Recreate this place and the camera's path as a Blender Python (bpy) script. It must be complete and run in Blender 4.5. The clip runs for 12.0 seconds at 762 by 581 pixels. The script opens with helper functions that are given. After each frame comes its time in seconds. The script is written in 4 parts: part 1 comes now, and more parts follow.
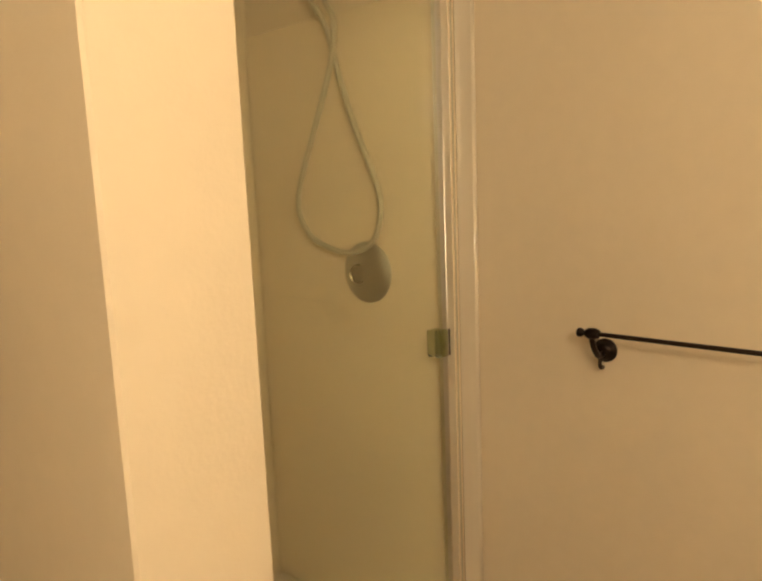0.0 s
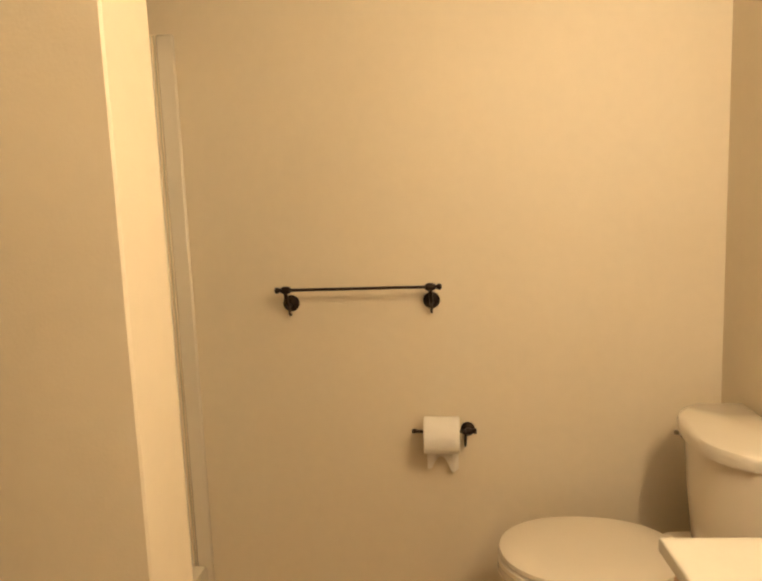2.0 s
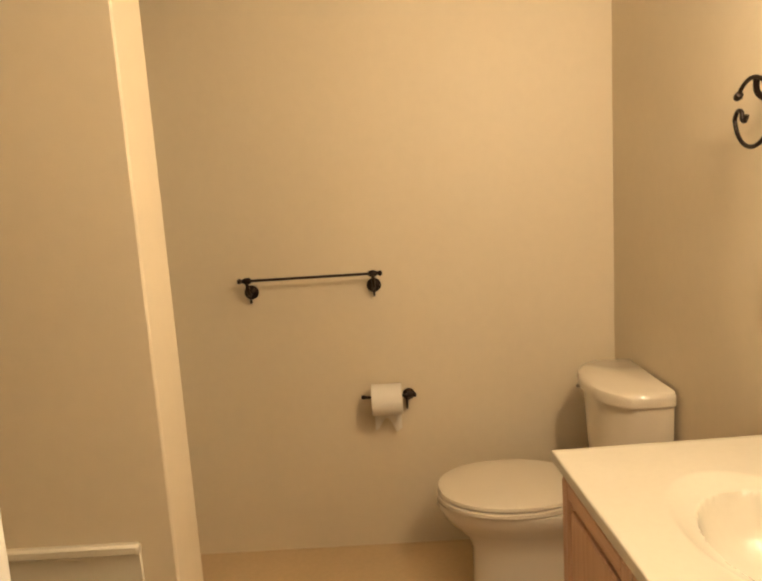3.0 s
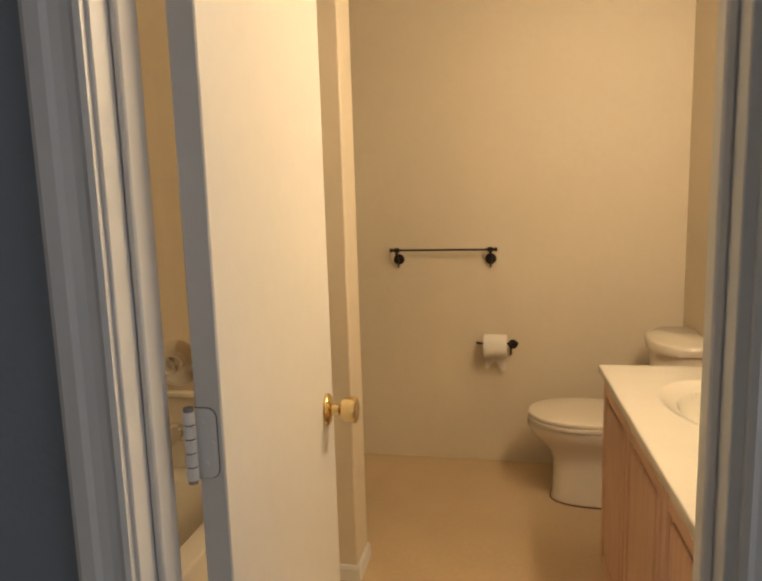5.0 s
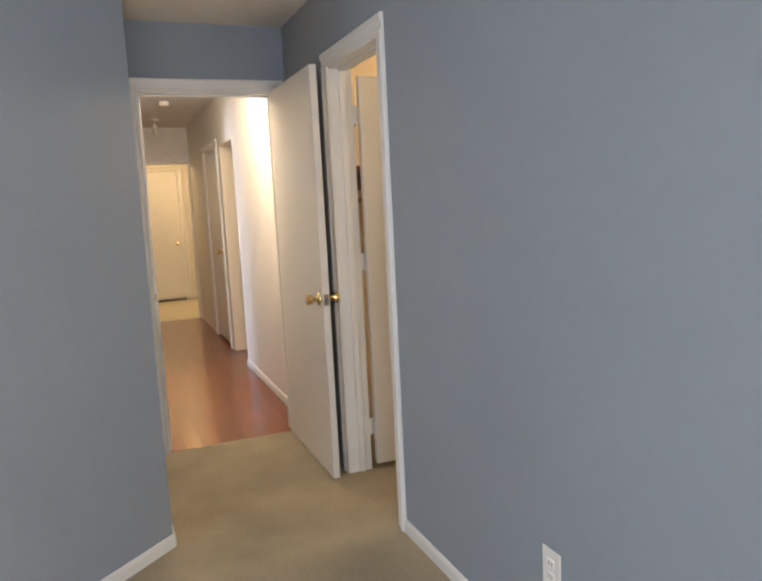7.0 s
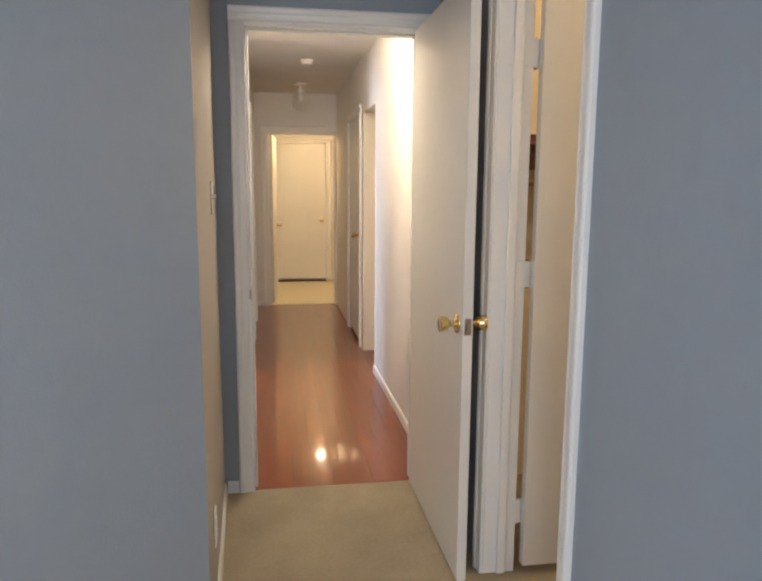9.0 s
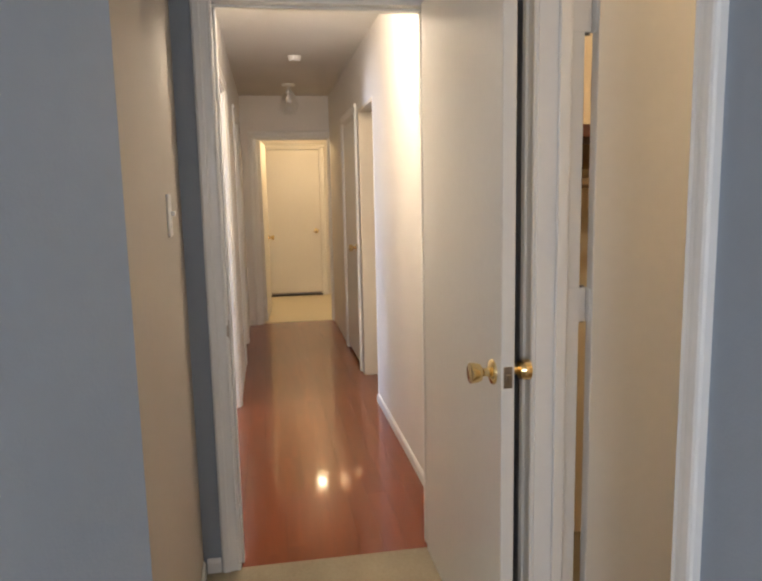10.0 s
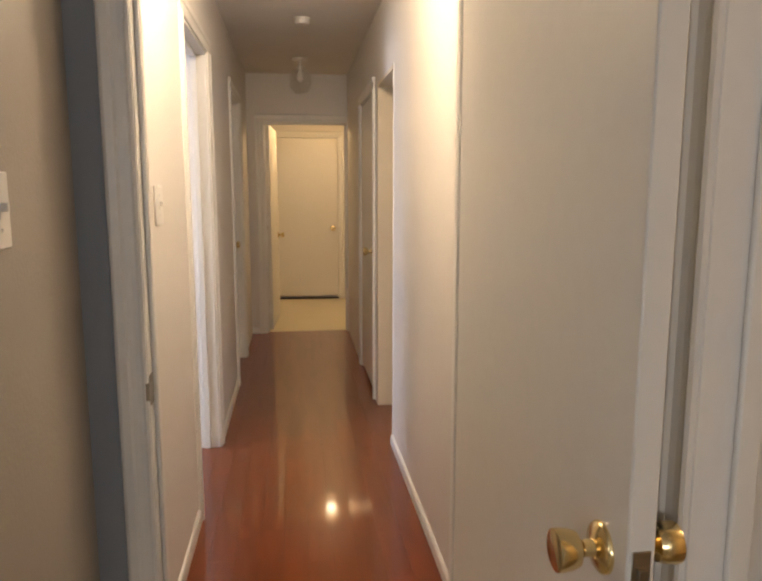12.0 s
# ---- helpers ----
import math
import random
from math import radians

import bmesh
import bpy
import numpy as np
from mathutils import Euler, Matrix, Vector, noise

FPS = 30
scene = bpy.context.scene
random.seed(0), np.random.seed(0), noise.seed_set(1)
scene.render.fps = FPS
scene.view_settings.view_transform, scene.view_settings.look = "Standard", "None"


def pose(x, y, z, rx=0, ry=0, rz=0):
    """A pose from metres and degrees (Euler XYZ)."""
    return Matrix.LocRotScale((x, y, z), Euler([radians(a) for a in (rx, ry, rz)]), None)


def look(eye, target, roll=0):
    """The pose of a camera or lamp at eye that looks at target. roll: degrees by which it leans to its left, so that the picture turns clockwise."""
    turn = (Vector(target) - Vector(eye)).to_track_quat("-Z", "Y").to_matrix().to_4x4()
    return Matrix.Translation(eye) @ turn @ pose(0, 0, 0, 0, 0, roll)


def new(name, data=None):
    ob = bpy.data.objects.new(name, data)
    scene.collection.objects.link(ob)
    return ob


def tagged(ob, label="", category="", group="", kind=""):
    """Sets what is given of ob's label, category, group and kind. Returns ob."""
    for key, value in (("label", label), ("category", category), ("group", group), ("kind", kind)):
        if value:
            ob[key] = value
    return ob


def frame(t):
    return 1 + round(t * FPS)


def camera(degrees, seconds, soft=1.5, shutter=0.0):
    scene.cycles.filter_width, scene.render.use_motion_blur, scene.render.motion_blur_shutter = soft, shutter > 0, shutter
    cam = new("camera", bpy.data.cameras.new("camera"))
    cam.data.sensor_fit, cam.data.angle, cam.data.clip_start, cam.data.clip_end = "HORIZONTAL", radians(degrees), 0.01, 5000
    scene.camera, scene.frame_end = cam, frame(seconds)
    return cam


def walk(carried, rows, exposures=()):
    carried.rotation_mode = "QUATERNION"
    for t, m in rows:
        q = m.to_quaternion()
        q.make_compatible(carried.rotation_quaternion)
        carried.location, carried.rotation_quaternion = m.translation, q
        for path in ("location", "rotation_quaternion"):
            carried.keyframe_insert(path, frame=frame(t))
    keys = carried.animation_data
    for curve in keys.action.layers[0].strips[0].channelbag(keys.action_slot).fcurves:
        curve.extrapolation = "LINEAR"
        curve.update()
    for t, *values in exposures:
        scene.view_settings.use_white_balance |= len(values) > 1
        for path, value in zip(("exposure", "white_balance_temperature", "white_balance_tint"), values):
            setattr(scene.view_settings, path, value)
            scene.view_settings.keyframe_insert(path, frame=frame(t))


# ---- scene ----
cam = camera(59.3, 12.0, soft=2.4)
PATH = [
    (0, (0.590, -1.424, 1.423), (-0.716, 0.060, 1.114), -2.25),
    (0.5, (0.540, -1.532, 1.385), (-0.568, 0.108, 1.096), -1.34),
    (1, (0.477, -1.712, 1.377), (-0.265, 0.123, 1.087), -3.33),
    (1.5, (0.513, -1.922, 1.360), (0.010, -0.005, 1.097), -1.99),
    (2, (0.527, -2.122, 1.362), (0.312, -0.152, 1.095), -2.22),
    (2.5, (0.505, -2.307, 1.374), (0.438, -0.332, 1.066), -3.27),
    (2.7, (0.511, -2.367, 1.401), (0.489, -0.391, 1.094), -3.75),
    (4.3, (0.520, -3.023, 1.391), (0.430, -1.051, 1.067), -2.04),
    (4.5, (0.523, -3.104, 1.390), (0.399, -1.139, 1.036), -2.39),
    (5, (0.594, -3.310, 1.402), (0.189, -1.375, 1.097), -1.70),
    (5.5, (0.692, -3.507, 1.408), (-0.204, -1.765, 1.003), -0.71),
    (6, (0.656, -3.664, 1.411), (-0.597, -2.136, 1.100), -0.58),
    (6.5, (0.554, -3.783, 1.365), (-1.063, -2.662, 1.003), -3.00),
    (7, (0.409, -3.738, 1.387), (-1.425, -2.988, 1.120), -2.85),
    (7.5, (0.227, -3.636, 1.397), (-1.695, -3.186, 1.077), -0.78),
    (7.7, (0.140, -3.607, 1.378), (-1.788, -3.190, 1.050), -1.07),
    (9.5, (-0.864, -3.357, 1.376), (-2.818, -3.059, 1.072), 0.65),
    (10, (-1.123, -3.342, 1.383), (-3.075, -3.016, 1.094), -1.22),
    (10.5, (-1.382, -3.274, 1.380), (-3.351, -3.036, 1.118), -0.50),
    (11, (-1.594, -3.221, 1.369), (-3.549, -3.022, 1.000), 1.31),
    (11.5, (-1.856, -3.206, 1.365), (-3.815, -2.883, 1.114), 0.6),
    (12, (-1.988, -3.161, 1.365), (-3.949, -2.908, 1.065), 0.0),
]
# exposure follows the clip's own brightening as it leaves the lit bathroom
EXPO = [(0.0, -0.05, 6300, 9), (1.0, 0.05, 6300, 9), (2.0, 0.12, 6300, 9), (2.7, 0.0, 6400, 10), (4.5, -0.27, 6200, 11), (5.0, -0.28, 6250, 11), (5.5, -0.22, 6250, 10), (6.0, 0.12, 6250, 10), (6.5, 1.27, 6100, 9),
        (7.0, 2.34, 6150, 9), (7.5, 2.53, 6050, 10), (9.5, 2.32, 5930, 9), (10.5, 2.11, 6050, 11), (11.5, 1.96, 6380, 13), (12.0, 1.85, 6550, 12)]
walk(cam, [(t, look(eye, target, roll)) for t, eye, target, roll in PATH], EXPO)

# ---- world and large lights ----
world = bpy.data.worlds.new("sky")
scene.world = world
world.use_nodes = True
wn = world.node_tree
sky = wn.nodes.new("ShaderNodeTexSky")
sky.sky_type = "NISHITA"
sky.sun_disc = False
sky.sun_elevation = radians(28)
sky.sun_rotation = radians(200)
wn.links.new(sky.outputs[0], wn.nodes["Background"].inputs[0])
wn.nodes["Background"].inputs[1].default_value = 0.06

WARM = (1.0, 0.74, 0.46)
HALLWARM = (1.0, 0.72, 0.46)
DAY = (0.98, 0.96, 0.99)


def area_lamp(name, m, sx, sy, watts, colour):
    data = bpy.data.lights.new(name, "AREA")
    data.shape, data.size, data.size_y = "RECTANGLE", sx, sy
    data.energy, data.color = watts, colour
    ob = new(name, data)
    ob.matrix_world = m
    return ob


def point_lamp(name, place, radius, watts, colour):
    data = bpy.data.lights.new(name, "POINT")
    data.energy, data.color, data.shadow_soft_size = watts, colour, radius
    ob = new(name, data)
    ob.location = place
    return ob


VANITY_BULBS = [-1.42, -1.60, -1.78, -1.96]
for by in VANITY_BULBS:
    point_lamp("vanity_bulb_light", (1.165, by, 1.90), 0.06, 9.4, WARM)
point_lamp("hall_lamp_light", (-4.1, -3.10, 2.255), 0.10, 5.3, HALLWARM)
point_lamp("far_room_light", (-8.88, -2.82, 2.08), 0.05, 5.4, (1.0, 0.62, 0.26))
# unseen lamp, added for the warm glow inside the closet
point_lamp("closet_light", (-2.50, -1.50, 2.20), 0.06, 4.0, WARM)
# daylight at the bedroom window
area_lamp("window_daylight", look((3.17, -3.95, 1.45), (-2.0, -3.9, 1.2)), 1.9, 1.15, 16.0, DAY)
# second, unseen window's lamp, added to even the light on the north wall
area_lamp("window_daylight", look((-0.6, -6.27, 1.45), (-0.6, -3.0, 1.2)), 1.5, 1.1, 5.4, DAY)
# daylight at the window of the side room on the hallway
area_lamp("window_daylight", look((-4.65, -6.40, 1.45), (-5.2, -3.0, 1.0)), 0.8, 1.1, 22.0, (0.72, 0.79, 1.0))


# ---- materials ----
def mat(name, base, rough=0.5, metal=0.0, vary=0.0, scale=3.0, bump=0.0, bump_scale=80.0, spec=0.5, coat=0.0, tint=None):
    """A plain surface with wide stains, fine grain and fine relief."""
    m = bpy.data.materials.new(name)
    m.use_nodes = True
    nt = m.node_tree
    p = nt.nodes["Principled BSDF"]
    p.inputs["Base Color"].default_value = (*base, 1)
    p.inputs["Roughness"].default_value = rough
    p.inputs["Metallic"].default_value = metal
    p.inputs["Specular IOR Level"].default_value = spec
    p.inputs["Coat Weight"].default_value = coat
    co = nt.nodes.new("ShaderNodeTexCoord")
    if vary > 0:
        n1 = nt.nodes.new("ShaderNodeTexNoise")
        n1.inputs["Scale"].default_value = scale
        n1.inputs["Detail"].default_value = 6
        n2 = nt.nodes.new("ShaderNodeTexNoise")
        n2.inputs["Scale"].default_value = scale * 22
        n2.inputs["Detail"].default_value = 3
        nt.links.new(co.outputs["Object"], n1.inputs["Vector"])
        nt.links.new(co.outputs["Object"], n2.inputs["Vector"])
        mx = nt.nodes.new("ShaderNodeMath")
        mx.operation = "MULTIPLY_ADD"
        mx.inputs[1].default_value = 0.4
        nt.links.new(n2.outputs["Fac"], mx.inputs[0])
        nt.links.new(n1.outputs["Fac"], mx.inputs[2])
        rp = nt.nodes.new("ShaderNodeValToRGB")
        other = tint or tuple(c * (1 - vary) for c in base)
        rp.color_ramp.elements[0].position, rp.color_ramp.elements[1].position = 0.45, 0.95
        rp.color_ramp.elements[0].color = (*other, 1)
        rp.color_ramp.elements[1].color = (*[min(c * (1 + vary * 0.5), 0.95) for c in base], 1)
        nt.links.new(mx.outputs[0], rp.inputs["Fac"])
        nt.links.new(rp.outputs["Color"], p.inputs["Base Color"])
        rr = nt.nodes.new("ShaderNodeMapRange")
        rr.inputs["To Min"].default_value = max(rough - 0.08, 0.02)
        rr.inputs["To Max"].default_value = min(rough + 0.08, 1.0)
        nt.links.new(n1.outputs["Fac"], rr.inputs["Value"])
        nt.links.new(rr.outputs["Result"], p.inputs["Roughness"])
    if bump > 0:
        nb = nt.nodes.new("ShaderNodeTexNoise")
        nb.inputs["Scale"].default_value = bump_scale
        nb.inputs["Detail"].default_value = 5
        nt.links.new(co.outputs["Object"], nb.inputs["Vector"])
        b = nt.nodes.new("ShaderNodeBump")
        b.inputs["Strength"].default_value = bump
        b.inputs["Distance"].default_value = 0.004
        nt.links.new(nb.outputs["Fac"], b.inputs["Height"])
        nt.links.new(b.outputs["Normal"], p.inputs["Normal"])
    return m


def wood(name, dark, light, rough, along="X", stretch=14.0, scale=4.0, coat=0.0, per_piece=0.0, relief=0.025):
    """Wood grain running along one axis; per_piece shifts each board's tone."""
    m = bpy.data.materials.new(name)
    m.use_nodes = True
    nt = m.node_tree
    p = nt.nodes["Principled BSDF"]
    co = nt.nodes.new("ShaderNodeTexCoord")
    geo = nt.nodes.new("ShaderNodeObjectInfo")
    add = nt.nodes.new("ShaderNodeVectorMath")
    add.operation = "MULTIPLY_ADD"
    add.inputs[1].default_value = (1, 1, 1)
    comb = nt.nodes.new("ShaderNodeCombineXYZ")
    mul = nt.nodes.new("ShaderNodeMath")
    mul.operation = "MULTIPLY"
    mul.inputs[1].default_value = 37.0
    nt.links.new(geo.outputs["Random"], mul.inputs[0])
    for k in range(3):
        nt.links.new(mul.outputs[0], comb.inputs[k])
    mp = nt.nodes.new("ShaderNodeMapping")
    sc = [stretch] * 3
    sc["XYZ".index(along)] = 1.0
    mp.inputs["Scale"].default_value = sc
    nt.links.new(co.outputs["Object"], add.inputs[0])
    nt.links.new(comb.outputs[0], add.inputs[2])
    nt.links.new(add.outputs[0], mp.inputs["Vector"])
    n = nt.nodes.new("ShaderNodeTexNoise")
    n.inputs["Scale"].default_value = scale
    n.inputs["Detail"].default_value = 8
    n.inputs["Distortion"].default_value = 0.6
    nt.links.new(mp.outputs[0], n.inputs["Vector"])
    rp = nt.nodes.new("ShaderNodeValToRGB")
    rp.color_ramp.elements[0].position, rp.color_ramp.elements[1].position = 0.3, 0.72
    rp.color_ramp.elements[0].color = (*dark, 1)
    rp.color_ramp.elements[1].color = (*light, 1)
    nt.links.new(n.outputs["Fac"], rp.inputs["Fac"])
    hs = nt.nodes.new("ShaderNodeHueSaturation")
    mr = nt.nodes.new("ShaderNodeMapRange")
    mr.inputs["To Min"].default_value, mr.inputs["To Max"].default_value = 1 - per_piece, 1 + per_piece
    nt.links.new(geo.outputs["Random"], mr.inputs["Value"])
    nt.links.new(mr.outputs["Result"], hs.inputs["Value"])
    nt.links.new(rp.outputs["Color"], hs.inputs["Color"])
    nt.links.new(hs.outputs["Color"], p.inputs["Base Color"])
    p.inputs["Roughness"].default_value = rough
    p.inputs["Coat Weight"].default_value = coat
    p.inputs["Coat Roughness"].default_value = 0.03
    b = nt.nodes.new("ShaderNodeBump")
    b.inputs["Strength"].default_value = relief
    b.inputs["Distance"].default_value = 0.002
    nt.links.new(n.outputs["Fac"], b.inputs["Height"])
    if relief > 0:
        nt.links.new(b.outputs["Normal"], p.inputs["Normal"])
    return m


def glass_mat(name, colour, rough=0.0):
    m = bpy.data.materials.new(name)
    m.use_nodes = True
    p = m.node_tree.nodes["Principled BSDF"]
    p.inputs["Base Color"].default_value = (*colour, 1)
    p.inputs["Transmission Weight"].default_value = 1.0
    p.inputs["Roughness"].default_value = rough
    p.inputs["IOR"].default_value = 1.45
    return m


def glow_mat(name, colour, strength):
    m = bpy.data.materials.new(name)
    m.use_nodes = True
    p = m.node_tree.nodes["Principled BSDF"]
    p.inputs["Base Color"].default_value = (0.9, 0.88, 0.82, 1)
    p.inputs["Emission Color"].default_value = (*colour, 1)
    p.inputs["Emission Strength"].default_value = strength
    return m


BATH_PAINT = mat("bath_wall_paint", (0.74, 0.648, 0.495), 0.55, vary=0.05, scale=1.3, bump=0.12, bump_scale=150)
WHITE_PAINT = mat("white_trim_paint", (0.76, 0.75, 0.72), 0.34, vary=0.05, scale=2.2, bump=0.05, bump_scale=90)
DOOR_PAINT = mat("white_door_paint", (0.71, 0.69, 0.645), 0.36, vary=0.05, scale=1.6, bump=0.07, bump_scale=120)
BLUE_PAINT = mat("blue_grey_wall_paint", (0.282, 0.320, 0.368), 0.55, vary=0.06, scale=1.2, bump=0.15, bump_scale=140)
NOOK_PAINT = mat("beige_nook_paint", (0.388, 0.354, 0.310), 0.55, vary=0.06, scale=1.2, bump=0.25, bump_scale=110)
HALL_PAINT = mat("hall_wall_paint", (0.73, 0.70, 0.66), 0.5, vary=0.04, scale=1.4, bump=0.15, bump_scale=140)
CEIL_PAINT = mat("ceiling_paint", (0.78, 0.76, 0.72), 0.8, vary=0.05, scale=2.0, bump=0.5, bump_scale=55)
BATH_FLOOR = mat("bath_vinyl_floor", (0.60, 0.447, 0.265), 0.32, vary=0.14, scale=2.4, bump=0.05, bump_scale=60)
FAR_FLOOR = mat("far_room_vinyl_floor", (0.66, 0.59, 0.43), 0.35, vary=0.08, scale=2.2)
CARPET = mat("beige_carpet", (0.395, 0.335, 0.235), 0.95, vary=0.22, scale=3.2, bump=1.0, bump_scale=420, spec=0.1)
PORCELAIN = mat("white_porcelain", (0.74, 0.675, 0.56), 0.12, vary=0.02, scale=2.0, coat=0.4)
SEAT_PLASTIC = mat("white_seat_plastic", (0.74, 0.665, 0.545), 0.42, vary=0.02, scale=2.0)
MARBLE = mat("cultured_marble", (0.68, 0.635, 0.535), 0.16, vary=0.05, scale=3.5, coat=0.5)
LATCH = mat("dull_latch_metal", (0.36, 0.31, 0.25), 0.3, metal=1.0, vary=0.15, scale=20)
OAK = wood("pickled_oak", (0.56, 0.335, 0.215), (0.68, 0.45, 0.31), 0.42, along="Z", stretch=16, scale=5.0)
# darker oak; shade of the gaps round the cabinet doors is in its colour
OAK_EDGE = wood("red_brown_oak_gap_shade", (0.17, 0.075, 0.045), (0.25, 0.12, 0.072), 0.5, along="Z", stretch=16, scale=5.0)
OAK_Y = wood("pickled_oak_rail", (0.56, 0.335, 0.215), (0.68, 0.45, 0.31), 0.42, along="Y", stretch=16, scale=5.0)
CHERRY = wood("cherry_floor_boards", (0.165, 0.035, 0.009), (0.212, 0.049, 0.013), 0.29, along="X", stretch=9, scale=1.6, coat=0.85, per_piece=0.05, relief=0.0)
CHERRY.node_tree.nodes["Principled BSDF"].inputs["Specular IOR Level"].default_value = 0.15
CHERRY.node_tree.nodes["Principled BSDF"].inputs["Coat Roughness"].default_value = 0.055
BRONZE = mat("oil_rubbed_bronze", (0.030, 0.020, 0.016), 0.36, metal=0.75, vary=0.25, scale=12)
BRASS = mat("polished_brass", (0.80, 0.63, 0.32), 0.16, metal=1.0, vary=0.08, scale=14)
CHROME = mat("chrome", (0.75, 0.74, 0.72), 0.12, metal=1.0, vary=0.03, scale=10)
ALUMINIUM = mat("brushed_aluminium", (0.86, 0.85, 0.82), 0.42, metal=1.0, vary=0.05, scale=12)
VALVE_METAL = mat("dull_valve_metal", (0.50, 0.50, 0.44), 0.33, metal=0.9, vary=0.06, scale=12)
STEEL = mat("painted_hinge_steel", (0.60, 0.60, 0.60), 0.35, metal=0.35, vary=0.08, scale=16)
PAPER = mat("toilet_paper", (0.83, 0.79, 0.72), 0.9, vary=0.04, scale=9, bump=0.4, bump_scale=220)
PLASTIC = mat("white_plastic", (0.80, 0.78, 0.75), 0.3, vary=0.02, scale=6)
GREY_HOSE = mat("grey_shower_hose", (0.50, 0.47, 0.36), 0.45, metal=0.1, vary=0.08, scale=30)
SURROUND = mat("shower_surround_acrylic", (0.80, 0.70, 0.53), 0.2, vary=0.03, scale=2.0)
DARK = mat("dark_gap", (0.03, 0.022, 0.02), 0.8, vary=0.2, scale=8)
# dark colour for hinge wear and for the shade in the hinge gaps
HINGE_LINE = mat("hinge_gap_shade_and_wear", (0.24, 0.23, 0.21), 0.7, vary=0.3, scale=20)
CLOSET_PAINT = mat("closet_wall_paint", (0.68, 0.57, 0.40), 0.6, vary=0.05, scale=1.5)
RED_WOOD = wood("dark_red_wood", (0.075, 0.026, 0.017), (0.15, 0.055, 0.035), 0.4, along="Y", stretch=12, scale=4)
BOX_CARD = mat("brown_cardboard", (0.33, 0.22, 0.12), 0.85, vary=0.1, scale=8)
SHOWER_GLASS = glass_mat("green_shower_glass", (0.93, 0.94, 0.79), 0.05)
CLEAR = glass_mat("clear_glass", (0.95, 0.95, 0.93), 0.03)
CLEAR_KNOB = glass_mat("clear_acrylic", (0.93, 0.92, 0.88), 0.08)
CLEAR_PULL = glass_mat("clear_green_plastic", (0.80, 0.85, 0.70), 0.15)
CLEAR_PULL.node_tree.nodes["Principled BSDF"].inputs["IOR"].default_value = 1.12
THIN_GLASS = glass_mat("thin_lamp_glass", (0.97, 0.97, 0.95), 0.02)
THIN_GLASS.node_tree.nodes["Principled BSDF"].inputs["IOR"].default_value = 1.03
MIRROR = mat("mirror_silver", (0.80, 0.83, 0.78), 0.015, metal=1.0)
BULB = glow_mat("warm_bulb_glow", (1.0, 0.80, 0.50), 14.0)
HALL_BULB = glow_mat("hall_shade_glow", (1.0, 0.84, 0.62), 9.0)
FAR_BULB = glow_mat("far_globe_glow", (1.0, 0.86, 0.58), 6.0)


# ---- mesh helpers ----
def box(bm, x0, x1, y0, y1, z0, z1, bevel=0.0, seg=1):
    m = Matrix.Translation(((x0 + x1) / 2, (y0 + y1) / 2, (z0 + z1) / 2)) @ Matrix.Diagonal((abs(x1 - x0), abs(y1 - y0), abs(z1 - z0), 1))
    vs = bmesh.ops.create_cube(bm, size=1, matrix=m)["verts"]
    if bevel > 0:
        es = list({e for v in vs for e in v.link_edges})
        bmesh.ops.bevel(bm, geom=es, offset=bevel, segments=seg, affect="EDGES", profile=0.5)
    return bm


def boxes(*rows, bevel=0.0):
    bm = bmesh.new()
    for r in rows:
        box(bm, *r, bevel=bevel)
    return bm


def lathe(bm, prof, m, seg=24):
    """prof: (radius, height) from one end to the other, about m's z axis."""
    rings = []
    for r, h in prof:
        if r < 1e-5:
            rings.append([bm.verts.new(m @ Vector((0, 0, h)))])
        else:
            rings.append([bm.verts.new(m @ Vector((r * math.cos(2 * math.pi * k / seg), r * math.sin(2 * math.pi * k / seg), h))) for k in range(seg)])
    for a, b in zip(rings, rings[1:]):
        for k in range(seg):
            q = (k + 1) % seg
            if len(a) == 1 and len(b) > 1:
                bm.faces.new((a[0], b[k], b[q]))
            elif len(b) == 1 and len(a) > 1:
                bm.faces.new((a[q], a[k], b[0]))
            elif len(a) > 1:
                bm.faces.new((a[k], b[k], b[q], a[q]))
    for ring in (rings[0], rings[-1]):
        if len(ring) > 2:
            bm.faces.new(ring)
    bmesh.ops.recalc_face_normals(bm, faces=bm.faces)
    return bm


def axis_to(place, way):
    """A frame at place whose z axis points along way."""
    return Matrix.Translation(place) @ Vector(way).to_track_quat("Z", "Y").to_matrix().to_4x4()


def tube(bm, pts, r, seg=10, closed=False):
    pts = [Vector(p) for p in pts]
    n = len(pts)
    rings = []
    side = None
    for i, p in enumerate(pts):
        a, b = (pts[i - 1] if i or closed else p), (pts[(i + 1) % n] if i < n - 1 or closed else p)
        d = (b - a).normalized()
        if side is None:
            side = d.orthogonal().normalized()
        side = (side - d * side.dot(d)).normalized()
        up = d.cross(side)
        rings.append([bm.verts.new(p + (side * math.cos(2 * math.pi * k / seg) + up * math.sin(2 * math.pi * k / seg)) * r) for k in range(seg)])
    pairs = list(zip(rings, rings[1:])) + ([(rings[-1], rings[0])] if closed else [])
    for a, b in pairs:
        for k in range(seg):
            bm.faces.new((a[k], a[(k + 1) % seg], b[(k + 1) % seg], b[k]))
    if not closed:
        bm.faces.new(rings[0][::-1])
        bm.faces.new(rings[-1])
    bmesh.ops.recalc_face_normals(bm, faces=bm.faces)
    return bm


